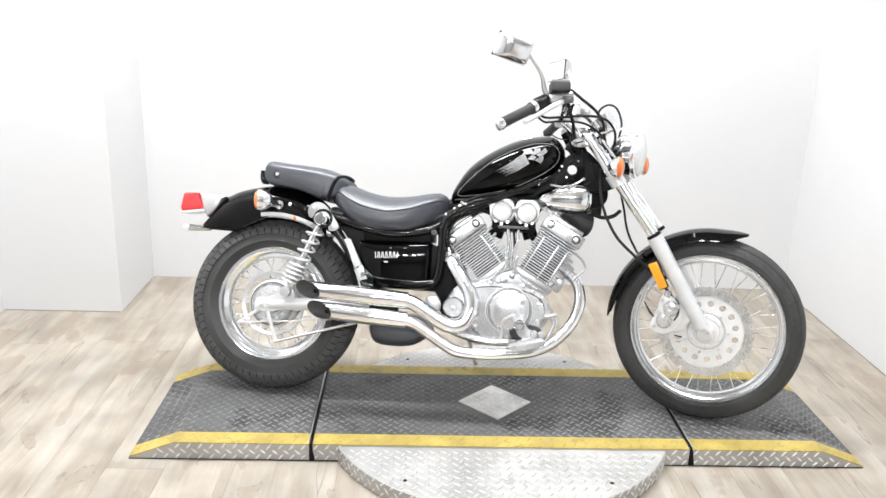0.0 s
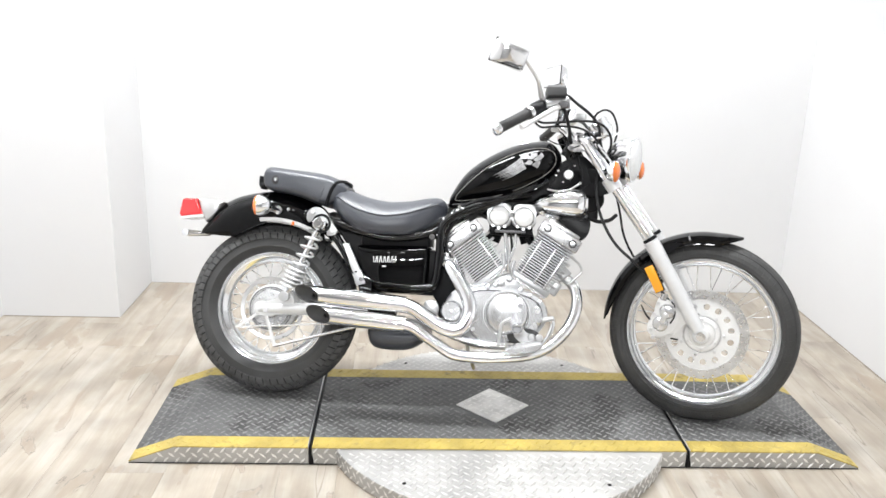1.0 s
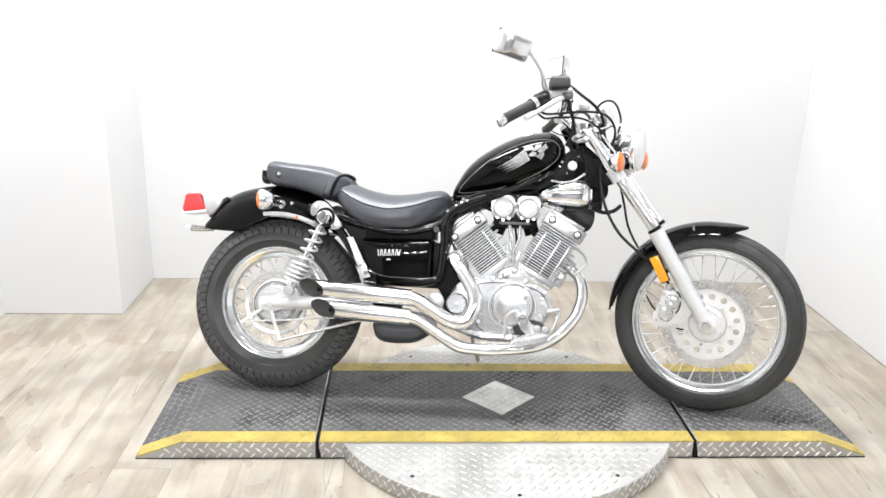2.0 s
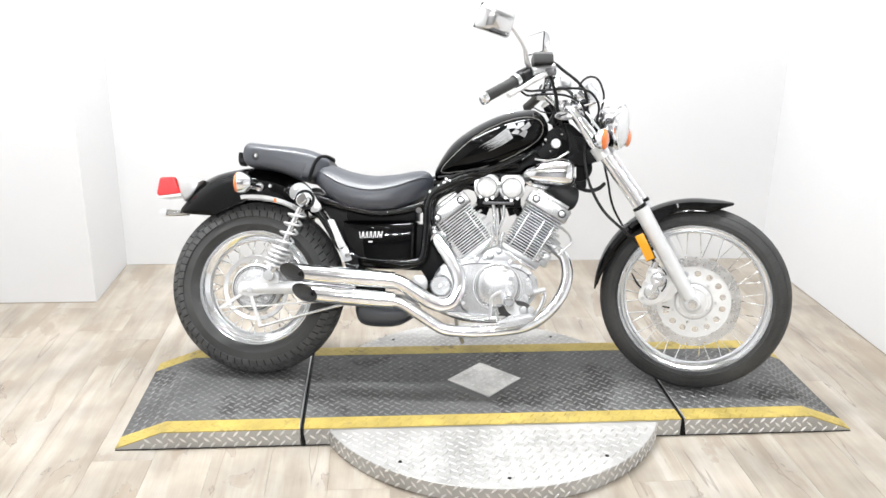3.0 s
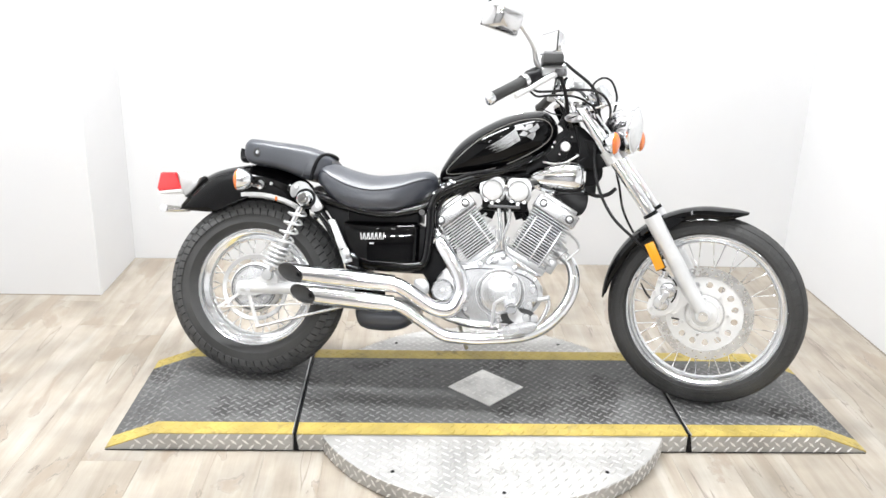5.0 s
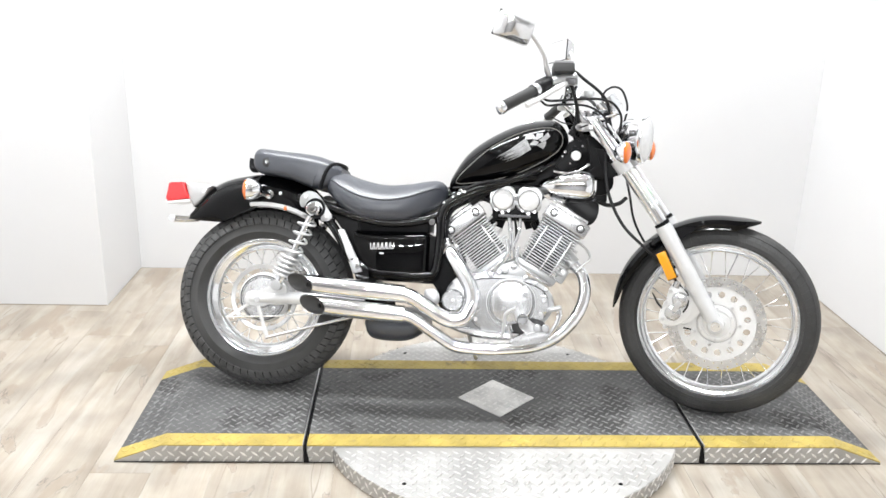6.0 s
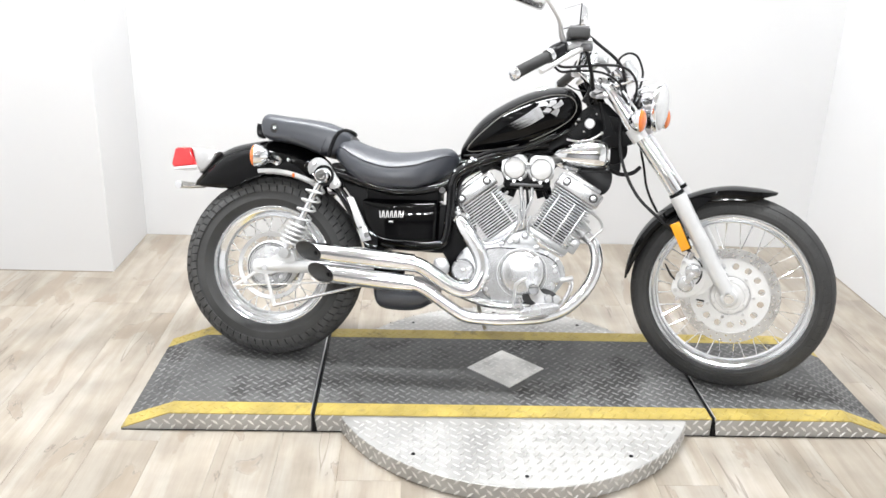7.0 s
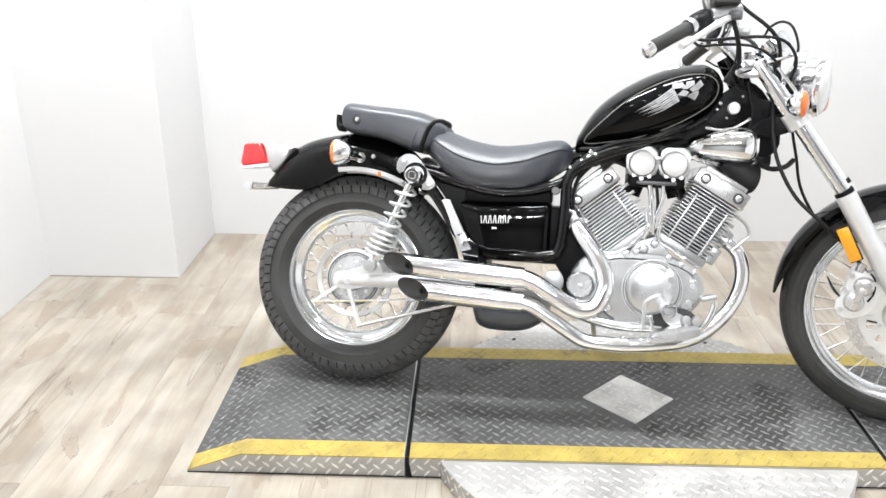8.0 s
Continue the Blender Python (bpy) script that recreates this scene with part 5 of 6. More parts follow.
# shocks and swing arm
for side in (-1, 1):
    top, low = Vector((0.212, side * 0.145, 0.606)), Vector((0.100, side * 0.140, 0.352))
    shock = part("shock_absorber", tube([low, low.lerp(top, 0.5), top], [0.013, 0.011, 0.011], 14), CHROME, bike, "chrome rear shock absorber")
    d = (top - low).normalized()
    u = d.orthogonal().normalized()
    v = d.cross(u)
    coil = []
    turns = 9.5
    for i in range(int(turns * 12) + 1):
        n = i / 12
        s = 0.11 + (n * 0.056 if n < 5.2 else 0.2912 + (n - 5.2) * 0.118)
        a = 2 * math.pi * n
        rr = 0.031 if n < 5.2 else 0.027
        coil.append(low + (top - low) * s + rr * (math.cos(a) * u + math.sin(a) * v))
    part("spring", tube(coil, 0.0040, 8, curve=False), SILVER, shock, "chrome coil spring")
    part("spring_seat", rod(low + d * 0.030, low + d * 0.042, 0.029, 20), CHROME, shock)
    part("shock_body", rod(low + d * 0.045, low + d * 0.125, 0.020, 16), CAST, shock)
    part("top_cap", revolve([(0, -0.014), (0.009, -0.014), (0.011, -0.009), (0.018, -0.009), (0.022, -0.005), (0.023, 0.02)], 24, m=at(top + Vector((0, side * 0.016 if side > 0 else -0.016, 0.002)))), CHROME, shock, "chrome dome nut")
    part("lower_eye", revolve([(0, -0.018), (0.017, -0.017), (0.017, 0.018), (0, 0.018)], 20, m=at(low)), CAST, shock)
    part("top_mount", prism(smooth_outline([(0.164, 0.639), (0.180, 0.660), (0.204, 0.665), (0.229, 0.650), (0.262, 0.605), (0.274, 0.583), (0.259, 0.571), (0.237, 0.571), (0.242, 0.600), (0.230, 0.622), (0.209, 0.629), (0.187, 0.620), (0.171, 0.612)]), side * 0.141, side * 0.152, 0.004), CAST, bike, "bright cast shock mount plate")
    for px_, pz_ in ((0.186, 0.648), (0.258, 0.587)):
        part("mount_bolt", revolve([(0, -0.006), (0.007, -0.006), (0.008, 0.002)], 14, m=at((px_, side * 0.153, pz_))), STEEL, bike)
    # black ring paints the dark gap between nut and mount plate
    part("nut_gap_shade", revolve([(0.024, -0.004), (0.033, -0.004), (0.034, 0.006), (0.024, 0.006)], 28, closed=True, m=at(top + Vector((0.006, side * 0.006, 0.004)))), MATTE, shock, "black ring painting the dark gap round the nut")
    part("swing_arm", tube([(0.005, side * 0.112, 0.302), (0.06, side * 0.112, 0.305), (0.20, side * 0.112, 0.312), (0.44, side * 0.105, 0.325)], [0.018, 0.021, 0.0215, 0.025], 16), SILVER, bike, "silver swing arm")
    part("arm_lug", prism(smooth_outline([(-0.005, 0.285), (0.05, 0.280), (0.12, 0.305), (0.128, 0.345), (0.105, 0.375), (0.080, 0.350), (0.03, 0.330), (-0.005, 0.322)]), side * 0.100, side * 0.126, 0.005), SILVER, bike)
    part("strut_cover", prism([(0.286, 0.545), (0.313, 0.547), (0.358, 0.457), (0.333, 0.448)], side * 0.138, side * 0.120, 0.006), SILVER, bike, "silver strut cover")
    part("strut_bolt", revolve([(0, -0.006), (0.009, -0.005), (0.010, 0.002)], 16, m=at((0.364, side * 0.136, 0.427))), CHROME, bike)
    part("strut_foot", prism([(0.333, 0.450), (0.360, 0.458), (0.379, 0.412), (0.348, 0.403)], side * 0.133, side * 0.118, 0.003), CAST, bike)
part("torque_rod", rod((0.066, -0.125, 0.175), (0.40, -0.125, 0.275), 0.0055, 10), CHROME, bike, "thin chrome brake rod")
part("brake_arm", prism([(0.024, 0.285), (0.036, 0.285), (0.073, 0.180), (0.062, 0.172)], -0.116, -0.108, 0.003), WHITEALLOY, bike)
part("brake_rod", rod((-0.075, -0.108, 0.232), (0.30, -0.12, 0.268), 0.0035, 8), CHROME, bike)
part("brake_lever", prism([(0.018, 0.302), (0.030, 0.298), (-0.070, 0.227), (-0.079, 0.233)], -0.111, -0.104, 0.002), WHITEALLOY, bike)
part("final_drive", revolve([(0, 0.12), (0.05, 0.115), (0.075, 0.09), (0.08, 0.05)], 32), CAST, bike, m=at(RW))

# side cover and boxes between the seat and the engine
cover = body([(0.342, 0.530), (0.352, 0.548), (0.45, 0.552), (0.55, 0.556), (0.582, 0.558), (0.592, 0.546)],
             [(0.342, 0.510), (0.352, 0.474), (0.378, 0.415), (0.412, 0.384), (0.50, 0.379), (0.578, 0.384), (0.592, 0.400)],
             [(0.342, 0.112), (0.352, 0.122), (0.45, 0.133), (0.55, 0.131), (0.582, 0.124), (0.592, 0.112)], 5, 24, 32)
side_cover = part("side_cover", cover, GLOSS, bike, "gloss black side cover with a silver brand bar")
for i in range(12):
    x = 0.4035 + 0.0066 * i + 0.0014 * (i % 2)
    part("brand_bar", box(x, -0.1345, 0.4965 + 0.0004 * i, 0.0030, 0.003, 0.022, 0.0006, pose(0, 0, 0, 0, 7 if i % 2 else -7)), WHITEINK, side_cover, smooth=False)
part("brand_bar", box(0.440, -0.1345, 0.475, 0.014, 0.003, 0.005, 0.0008), WHITEINK, side_cover, smooth=False)
part("tool_box", box(0.47, 0, 0.575, 0.24, 0.20, 0.07, 0.012), MATTE, bike)
part("battery_box", box(0.50, 0, 0.46, 0.25, 0.17, 0.16, 0.012), MATTE, bike)
part("inner_guard", prism([(0.235, 0.625), (0.300, 0.540), (0.348, 0.450), (0.365, 0.360), (0.42, 0.36), (0.42, 0.625)], -0.085, 0.085, 0.01), MATTE, bike, "black inner mudguard")
# added dark block that fills the open view behind the header
part("header_filler", prism([(0.615, 0.56), (0.66, 0.585), (0.70, 0.52), (0.715, 0.42), (0.70, 0.36), (0.64, 0.34), (0.61, 0.38)], -0.085, 0.085, 0.006), MATTE, bike, "dark filler block added behind the header")
part("lower_frame", tube([(0.62, -0.07, 0.36), (0.70, -0.07, 0.245), (0.85, -0.07, 0.222), (0.98, -0.06, 0.25)], 0.014, 12), FRAMEBLACK, bike)
part("collector_box", body([(0.385, 0.26), (0.40, 0.285), (0.46, 0.29), (0.56, 0.285), (0.602, 0.25)], [(0.385, 0.225), (0.405, 0.188), (0.46, 0.178), (0.54, 0.186), (0.602, 0.225)],
                           [(0.385, 0.06), (0.40, 0.09), (0.46, 0.11), (0.56, 0.11), (0.602, 0.07)], 3.0, 20, 24), VINYL, bike, "black exhaust collector box")

# engine
engine = part("crankcase", prism(smooth_outline([(0.655, 0.36), (0.70, 0.415), (0.78, 0.425), (0.87, 0.425), (0.96, 0.405), (1.005, 0.36), (1.0, 0.305), (0.95, 0.255), (0.85, 0.235), (0.74, 0.24), (0.68, 0.28)]), -0.105, 0.115, 0.012, 3), CAST, bike, "silver alloy crankcase")
part("right_cover", prism(smooth_outline([(0.733, 0.345), (0.736, 0.392), (0.770, 0.408), (0.830, 0.411), (0.903, 0.406), (0.966, 0.382), (0.988, 0.344), (0.980, 0.300), (0.935, 0.268), (0.870, 0.248), (0.790, 0.243), (0.748, 0.270)]), -0.148, -0.10, 0.014, 4), POLISHED, engine, "polished engine side cover")
part("clutch_cover", revolve([(0.0, -0.022), (0.055, -0.021), (0.066, -0.016), (0.073, -0.006), (0.075, 0.004)], 48, m=at((0.869, -0.148, 0.338))), POLISHED, engine, "round polished clutch cover")
part("cover_ring", revolve([(0.070, -0.010), (0.074, -0.012), (0.077, -0.008), (0.077, 0.003)], 48, m=at((0.869, -0.150, 0.338))), POLISHED, engine)
part("oil_cover", prism(smooth_outline([(0.909, 0.398), (0.899, 0.380), (0.893, 0.352), (0.899, 0.326), (0.915, 0.302), (0.928, 0.316), (0.934, 0.340), (0.931, 0.366), (0.922, 0.386)]), -0.172, -0.146, 0.005, 3), POLISHED, engine)
part("plug_cap", revolve([(0, -0.010), (0.007, -0.010), (0.009, -0.006), (0.009, 0.004)], 20, m=at((0.912, -0.172, 0.369))), CHROME, engine)
for x, z in ((0.758, 0.280), (0.752, 0.390), (0.965, 0.308), (0.973, 0.352)):
    part("cover_bolt", revolve([(0, -0.007), (0.006, -0.007), (0.007, 0.003)], 12, m=at((x, -0.146, z))), STEEL, engine)
part("cover_gasket", revolve([(0.0765, -0.002), (0.0795, -0.002), (0.0795, 0.004), (0.0765, 0.004)], 48, closed=True, m=at((0.869, -0.150, 0.338))), STEEL, engine)
oil_line = smooth_outline([(0.909, 0.398), (0.899, 0.380), (0.893, 0.352), (0.899, 0.326), (0.915, 0.302), (0.928, 0.316), (0.934, 0.340), (0.931, 0.366), (0.922, 0.386)])
part("oil_gasket", tube([(x, -0.1695, z) for x, z in oil_line + oil_line[:1]], 0.0016, 6, curve=False), STEEL, engine)
side_line = smooth_outline([(0.733, 0.345), (0.736, 0.392), (0.770, 0.408), (0.830, 0.411), (0.903, 0.406), (0.966, 0.382), (0.988, 0.344), (0.980, 0.300), (0.935, 0.268), (0.870, 0.248), (0.790, 0.243), (0.748, 0.270)])
# black line paints the contact shade round the side cover
part("cover_shade_line", tube([(x, -0.106, z) for x, z in side_line + side_line[:1]], 0.0030, 6, curve=False), MATTE, engine)
part("pivot_cover", revolve([(0, -0.012), (0.031, -0.012), (0.036, -0.006), (0.037, 0.03)], 32, m=at((0.681, -0.135, 0.335))), POLISHED, engine, "round pivot cover")
part("pivot_bolt", revolve([(0, -0.006), (0.006, -0.005), (0.007, 0.004)], 12, m=at((0.681, -0.147, 0.335))), STEEL, engine)
part("pivot_plate", prism(smooth_outline([(0.585, 0.36), (0.625, 0.365), (0.635, 0.325), (0.60, 0.31)]), -0.125, -0.11, 0.003), CAST, engine)
part("engine_neck", prism([(0.80, 0.42), (0.83, 0.46), (0.87, 0.475), (0.90, 0.455), (0.925, 0.415)], -0.09, 0.09, 0.008), CAST, engine)
part("oil_pipe", tube([(0.842, -0.10, 0.47), (0.852, -0.11, 0.50), (0.846, -0.10, 0.54)], 0.007, 10), CHROME, engine)


def cylinder(head_mid, foot_mid, name, fins, label):
    """A finned barrel with its head cover, along a line in the bike's middle plane."""
    h, f = Vector((head_mid[0], 0, head_mid[1])), Vector((foot_mid[0], 0, foot_mid[1]))
    up = (h - f).normalized()
    along = Vector((0, 1, 0)).cross(up).normalized()
    m = Matrix((along, Vector((0, 1, 0)), up)).transposed().to_4x4()
    m.translation = f
    L = (h - f).length
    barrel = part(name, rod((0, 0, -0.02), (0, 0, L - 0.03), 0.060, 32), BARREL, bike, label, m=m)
    W, D = 0.152, 0.185
    fin = box(0, 0, 0, W, D, 0.0046, 0.0014, segs=1)
    me = bpy.data.meshes.new("fin")
    corner = 0.022
    for v in fin.verts:
        if abs(v.co.x) > W / 2 - corner and abs(v.co.y) > D / 2 - corner:
            v.co.x -= math.copysign(0.006, v.co.x)
    fin.to_mesh(me); fin.free()
    me.materials.append(FIN)
    low = fins[0]
    for i in range(int(fins[1])):
        z = low + (L - 0.052 - low) * i / (fins[1] - 1)
        put("fin", me, barrel, m @ at((0, 0, z)))
    part("head_block", box(0, 0, L - 0.024, W + 0.002, D + 0.002, 0.046, 0.006), POLISHED, barrel, "polished cylinder head cover", m=m)
    part("head_top", box(0, 0, L + 0.004, W * 0.82, D * 0.8, 0.018, 0.006), POLISHED, barrel, m=m)
    for x in (-0.050, 0.050):
        part("head_bolt", revolve([(0, -0.008), (0.009, -0.007), (0.0105, -0.004), (0.0105, 0.004)], 6, m=at((x, -D / 2 - 0.001, L - 0.024))), POLISHED, barrel, "hexagon head bolt", m=m)
        # dark ring round the bolt paints the shade of its recess
        part("recess_shade", revolve([(0.0100, -0.0012), (0.0140, -0.0012), (0.0140, 0.002)], 20, m=at((x, -D / 2 - 0.001, L - 0.024))), BAFFLE, barrel, m=m)
    return barrel, m, L, D


rear_cyl, mr, Lr, Dr = cylinder((0.684, 0.612), (0.800, 0.470), "rear_cylinder", (0.004, 15), "finned alloy rear cylinder")
front_cyl, mf, Lf, Df = cylinder((1.050, 0.633), (0.948, 0.455), "front_cylinder", (0.004, 17), "finned alloy front cylinder")
for x in (-0.045, 0.012, 0.050):
    part("rib", box(x, -Df / 2 + 0.002, 0.065, 0.006, 0.006, 0.14, 0.002), POLISHED, front_cyl, m=mf)
for x in (0.040,):
    part("rib", box(x, -Dr / 2 + 0.002, 0.060, 0.006, 0.006, 0.12, 0.002), POLISHED, rear_cyl, m=mr)
part("guard_rail", tube([(0.640, -0.098, 0.524), (0.655, -0.100, 0.516), (0.692, -0.100, 0.484), (0.713, -0.100, 0.447), (0.743, -0.100, 0.422), (0.780, -0.100, 0.428), (0.825, -0.100, 0.463), (0.858, -0.098, 0.503)], 0.0058, 10), CHROME, rear_cyl, "chrome guard rail")
part("guard_rail", tube([(0.886, -0.098, 0.520), (0.880, -0.100, 0.490), (0.885, -0.100, 0.467), (0.910, -0.100, 0.449), (0.978, -0.100, 0.407), (0.997, -0.098, 0.397)], 0.0058, 10), CHROME, front_cyl, "chrome guard rail")
part("port_flange", box(0.085, -0.03, 0.02, 0.03, 0.07, 0.05, 0.006), CAST, front_cyl, m=mf)
part("cylinder_base", box(0, 0, -0.012, 0.155, 0.17, 0.024, 0.005), CAST, rear_cyl, m=mr)
part("cylinder_base", box(0, 0, -0.012, 0.155, 0.17, 0.024, 0.005), CAST, front_cyl, m=mf)

part("pipe_bracket", tube([(1.078, -0.08, 0.450), (1.100, -0.08, 0.472), (1.119, -0.08, 0.493), (1.108, -0.08, 0.520), (1.090, -0.08, 0.535)], 0.0042, 8), CAST, front_cyl, "bent steel pipe bracket")
for x, z, q in ((0.799, 0.424, 0.012), (0.826, 0.431, 0.010), (0.845, 0.440, 0.013), (0.872, 0.455, 0.011), (0.912, 0.420, 0.011), (0.945, 0.403, 0.010), (0.980, 0.384, 0.009)):
    part("case_stud", revolve([(0, -0.010), (q * 0.7, -0.009), (q * 0.95, -0.005), (q, 0.0), (q, 0.02)], 14, m=at((x, -0.098, z))), POLISHED, engine, "bright cap nut")
for i in range(5):
    part("fin_stud", rod((0.058, -0.088 + 0.004 * i, 0.022 + 0.030 * i), (0.084, -0.088 + 0.004 * i, 0.022 + 0.030 * i), 0.0050, 8), FIN, front_cyl, m=mf)
    part("fin_stud", rod((0.066, -0.086, 0.012 + 0.026 * i), (0.086, -0.086, 0.012 + 0.026 * i), 0.0044, 8), FIN, rear_cyl, m=mr)
for cyl, mat4, q in ((rear_cyl, mr, -1), (front_cyl, mf, 1)):
    part("plug_lead", tube([mat4 @ Vector((-q * 0.080, -0.062, 0.110)), mat4 @ Vector((-q * 0.100, -0.066, 0.125)), mat4 @ Vector((-q * 0.112, -0.050, 0.165)), mat4 @ Vector((-q * 0.105, -0.020, 0.215))], 0.0050, 8), CABLE, cyl, "black ignition lead")
    part("plug_cap", tube([mat4 @ Vector((-q * 0.070, -0.060, 0.104)), mat4 @ Vector((-q * 0.092, -0.064, 0.116))], 0.0085, 10), PLASTIC, cyl)

# carburettors, intake, air cleaner
carbs = part("carburettor_block", box(0.868, 0, 0.635, 0.15, 0.17, 0.060, 0.010), MATTE, bike, "pair of carburettors between the cylinders")
part("bowl_bar", box(0.866, -0.102, 0.618, 0.105, 0.02, 0.010, 0.004), GUNMETAL, carbs)
for x in (0.8255, 0.9100):
    part("carb_body", prism(smooth_outline([(x - 0.042, 0.672), (x - 0.036, 0.710), (x, 0.714), (x + 0.036, 0.710), (x + 0.042, 0.672), (x + 0.032, 0.638), (x - 0.030, 0.638)]), -0.100, -0.03, 0.005, 3), CAST, carbs, "cast carburettor body")
    part("carb_cap", revolve([(0, -0.012), (0.0285, -0.012), (0.0310, -0.0105), (0.033, -0.006), (0.033, 0.006)], 36, m=at((x, -0.103, 0.670))), WHITEALLOY, carbs, "round chrome carburettor cap")
    part("cap_ring", revolve([(0.032, -0.003), (0.0345, -0.004), (0.0355, 0.0), (0.0355, 0.006)], 36, m=at((x, -0.102, 0.670))), GUNMETAL, carbs)
    for dx, dz in ((-0.025, 0.626), (0.025, 0.624), (0.0, 0.617)):
        part("fitting", rod((x + dx * 0.8, -0.09, dz + 0.012), (x + dx * 0.8, -0.103, dz + 0.012), 0.006, 8), STEEL, carbs)
    part("intake_boot", rod((x, -0.02, 0.645), (0.868 + (x - 0.868) * 1.5, -0.02, 0.585), 0.026, 20), MATTE, carbs)
part("clip", box(0.868, -0.102, 0.682, 0.013, 0.010, 0.026, 0.002), CHROME, carbs)
part("fuel_hose", tube([(0.868, -0.105, 0.69), (0.872, -0.105, 0.71), (0.90, -0.09, 0.722), (0.94, -0.07, 0.73)], 0.004, 8), CABLE, carbs)
part("intake_hose", tube([(0.72, -0.08, 0.655), (0.77, -0.085, 0.695), (0.84, -0.08, 0.715), (0.92, -0.07, 0.715)], 0.013, 12), CABLE, carbs)
for pts, mat, r in (([(0.850, -0.095, 0.612), (0.856, -0.100, 0.57), (0.862, -0.098, 0.52), (0.866, -0.09, 0.48)], CHROME, 0.0075),
                    ([(0.885, -0.095, 0.612), (0.884, -0.100, 0.57), (0.868, -0.098, 0.52)], CHROME, 0.0055),
                    ([(0.868, -0.085, 0.615), (0.875, -0.088, 0.55), (0.862, -0.08, 0.49)], CABLE, 0.0045)):
    part("drain_hose", tube(pts, r, 10), mat, carbs)
for pts, q in (([(0.640, -0.128, 0.648), (0.69, -0.118, 0.690), (0.76, -0.108, 0.722), (0.85, -0.105, 0.735), (0.93, -0.09, 0.748)], 0.0065),
               ([(0.650, -0.10, 0.60), (0.675, -0.105, 0.655), (0.73, -0.10, 0.690), (0.80, -0.095, 0.712)], 0.0050),
               ([(0.655, -0.115, 0.52), (0.648, -0.118, 0.57), (0.660, -0.112, 0.62), (0.70, -0.105, 0.665)], 0.0045)):
    part("vent_hose", tube(pts, q, 8), CABLE, carbs)
part("hose_clip", box(0.69, -0.118, 0.690, 0.010, 0.018, 0.018, 0.002, pose(0, 0, 0, 0, -38)), CHROME, carbs)
part("ignition_lead", tube([(0.70, -0.06, 0.66), (0.74, -0.09, 0.675), (0.79, -0.08, 0.66)], 0.006, 8), CABLE, rear_cyl)
air_line = smooth_outline([(0.930, 0.720), (0.955, 0.752), (1.00, 0.773), (1.07, 0.788), (1.118, 0.785), (1.140, 0.755), (1.137, 0.705), (1.112, 0.676), (1.06, 0.672), (0.99, 0.683), (0.945, 0.702)])
air = part("air_cleaner", body([(0.930, 0.726), (0.942, 0.742), (0.97, 0.760), (1.02, 0.777), (1.08, 0.788), (1.118, 0.785), (1.132, 0.768), (1.138, 0.735)],
                              [(0.930, 0.718), (0.942, 0.704), (0.97, 0.690), (1.02, 0.679), (1.08, 0.673), (1.115, 0.678), (1.132, 0.696), (1.138, 0.722)],
                              [(0.930, 0.045), (0.942, 0.070), (0.97, 0.088), (1.02, 0.100), (1.08, 0.104), (1.118, 0.092), (1.132, 0.072), (1.138, 0.045)], 2.9, 30, 36), CHROME, bike, "chrome teardrop air cleaner cover")
part("cover_rim", tube([(x, -0.040, z) for x, z in air_line + air_line[:1]], 0.005, 8, curve=False), CHROME, air)
part("cover_ridge", tube([(0.965, -0.0985, 0.728), (1.03, -0.1005, 0.735), (1.10, -0.0985, 0.742)], [0.002, 0.005, 0.002], 8), CHROME, air)
part("cover_latch", box(1.048, -0.098, 0.716, 0.022, 0.006, 0.012, 0.003), MATTE, air)
part("air_duct", prism(smooth_outline([(1.03, 0.675), (1.13, 0.68), (1.140, 0.645), (1.125, 0.61), (1.095, 0.60), (1.065, 0.64)]), -0.06, 0.06, 0.008), PLASTIC, air, "black plastic air duct")
part("oil_hose", tube([(1.13, -0.05, 0.685), (1.17, -0.04, 0.672), (1.21, -0.02, 0.68), (1.235, 0.0, 0.70)], 0.007, 10), CABLE, bike)
part("coil_cover", box(1.148, -0.01, 0.715, 0.04, 0.08, 0.08, 0.012), PLASTIC, bike)

# exhausts


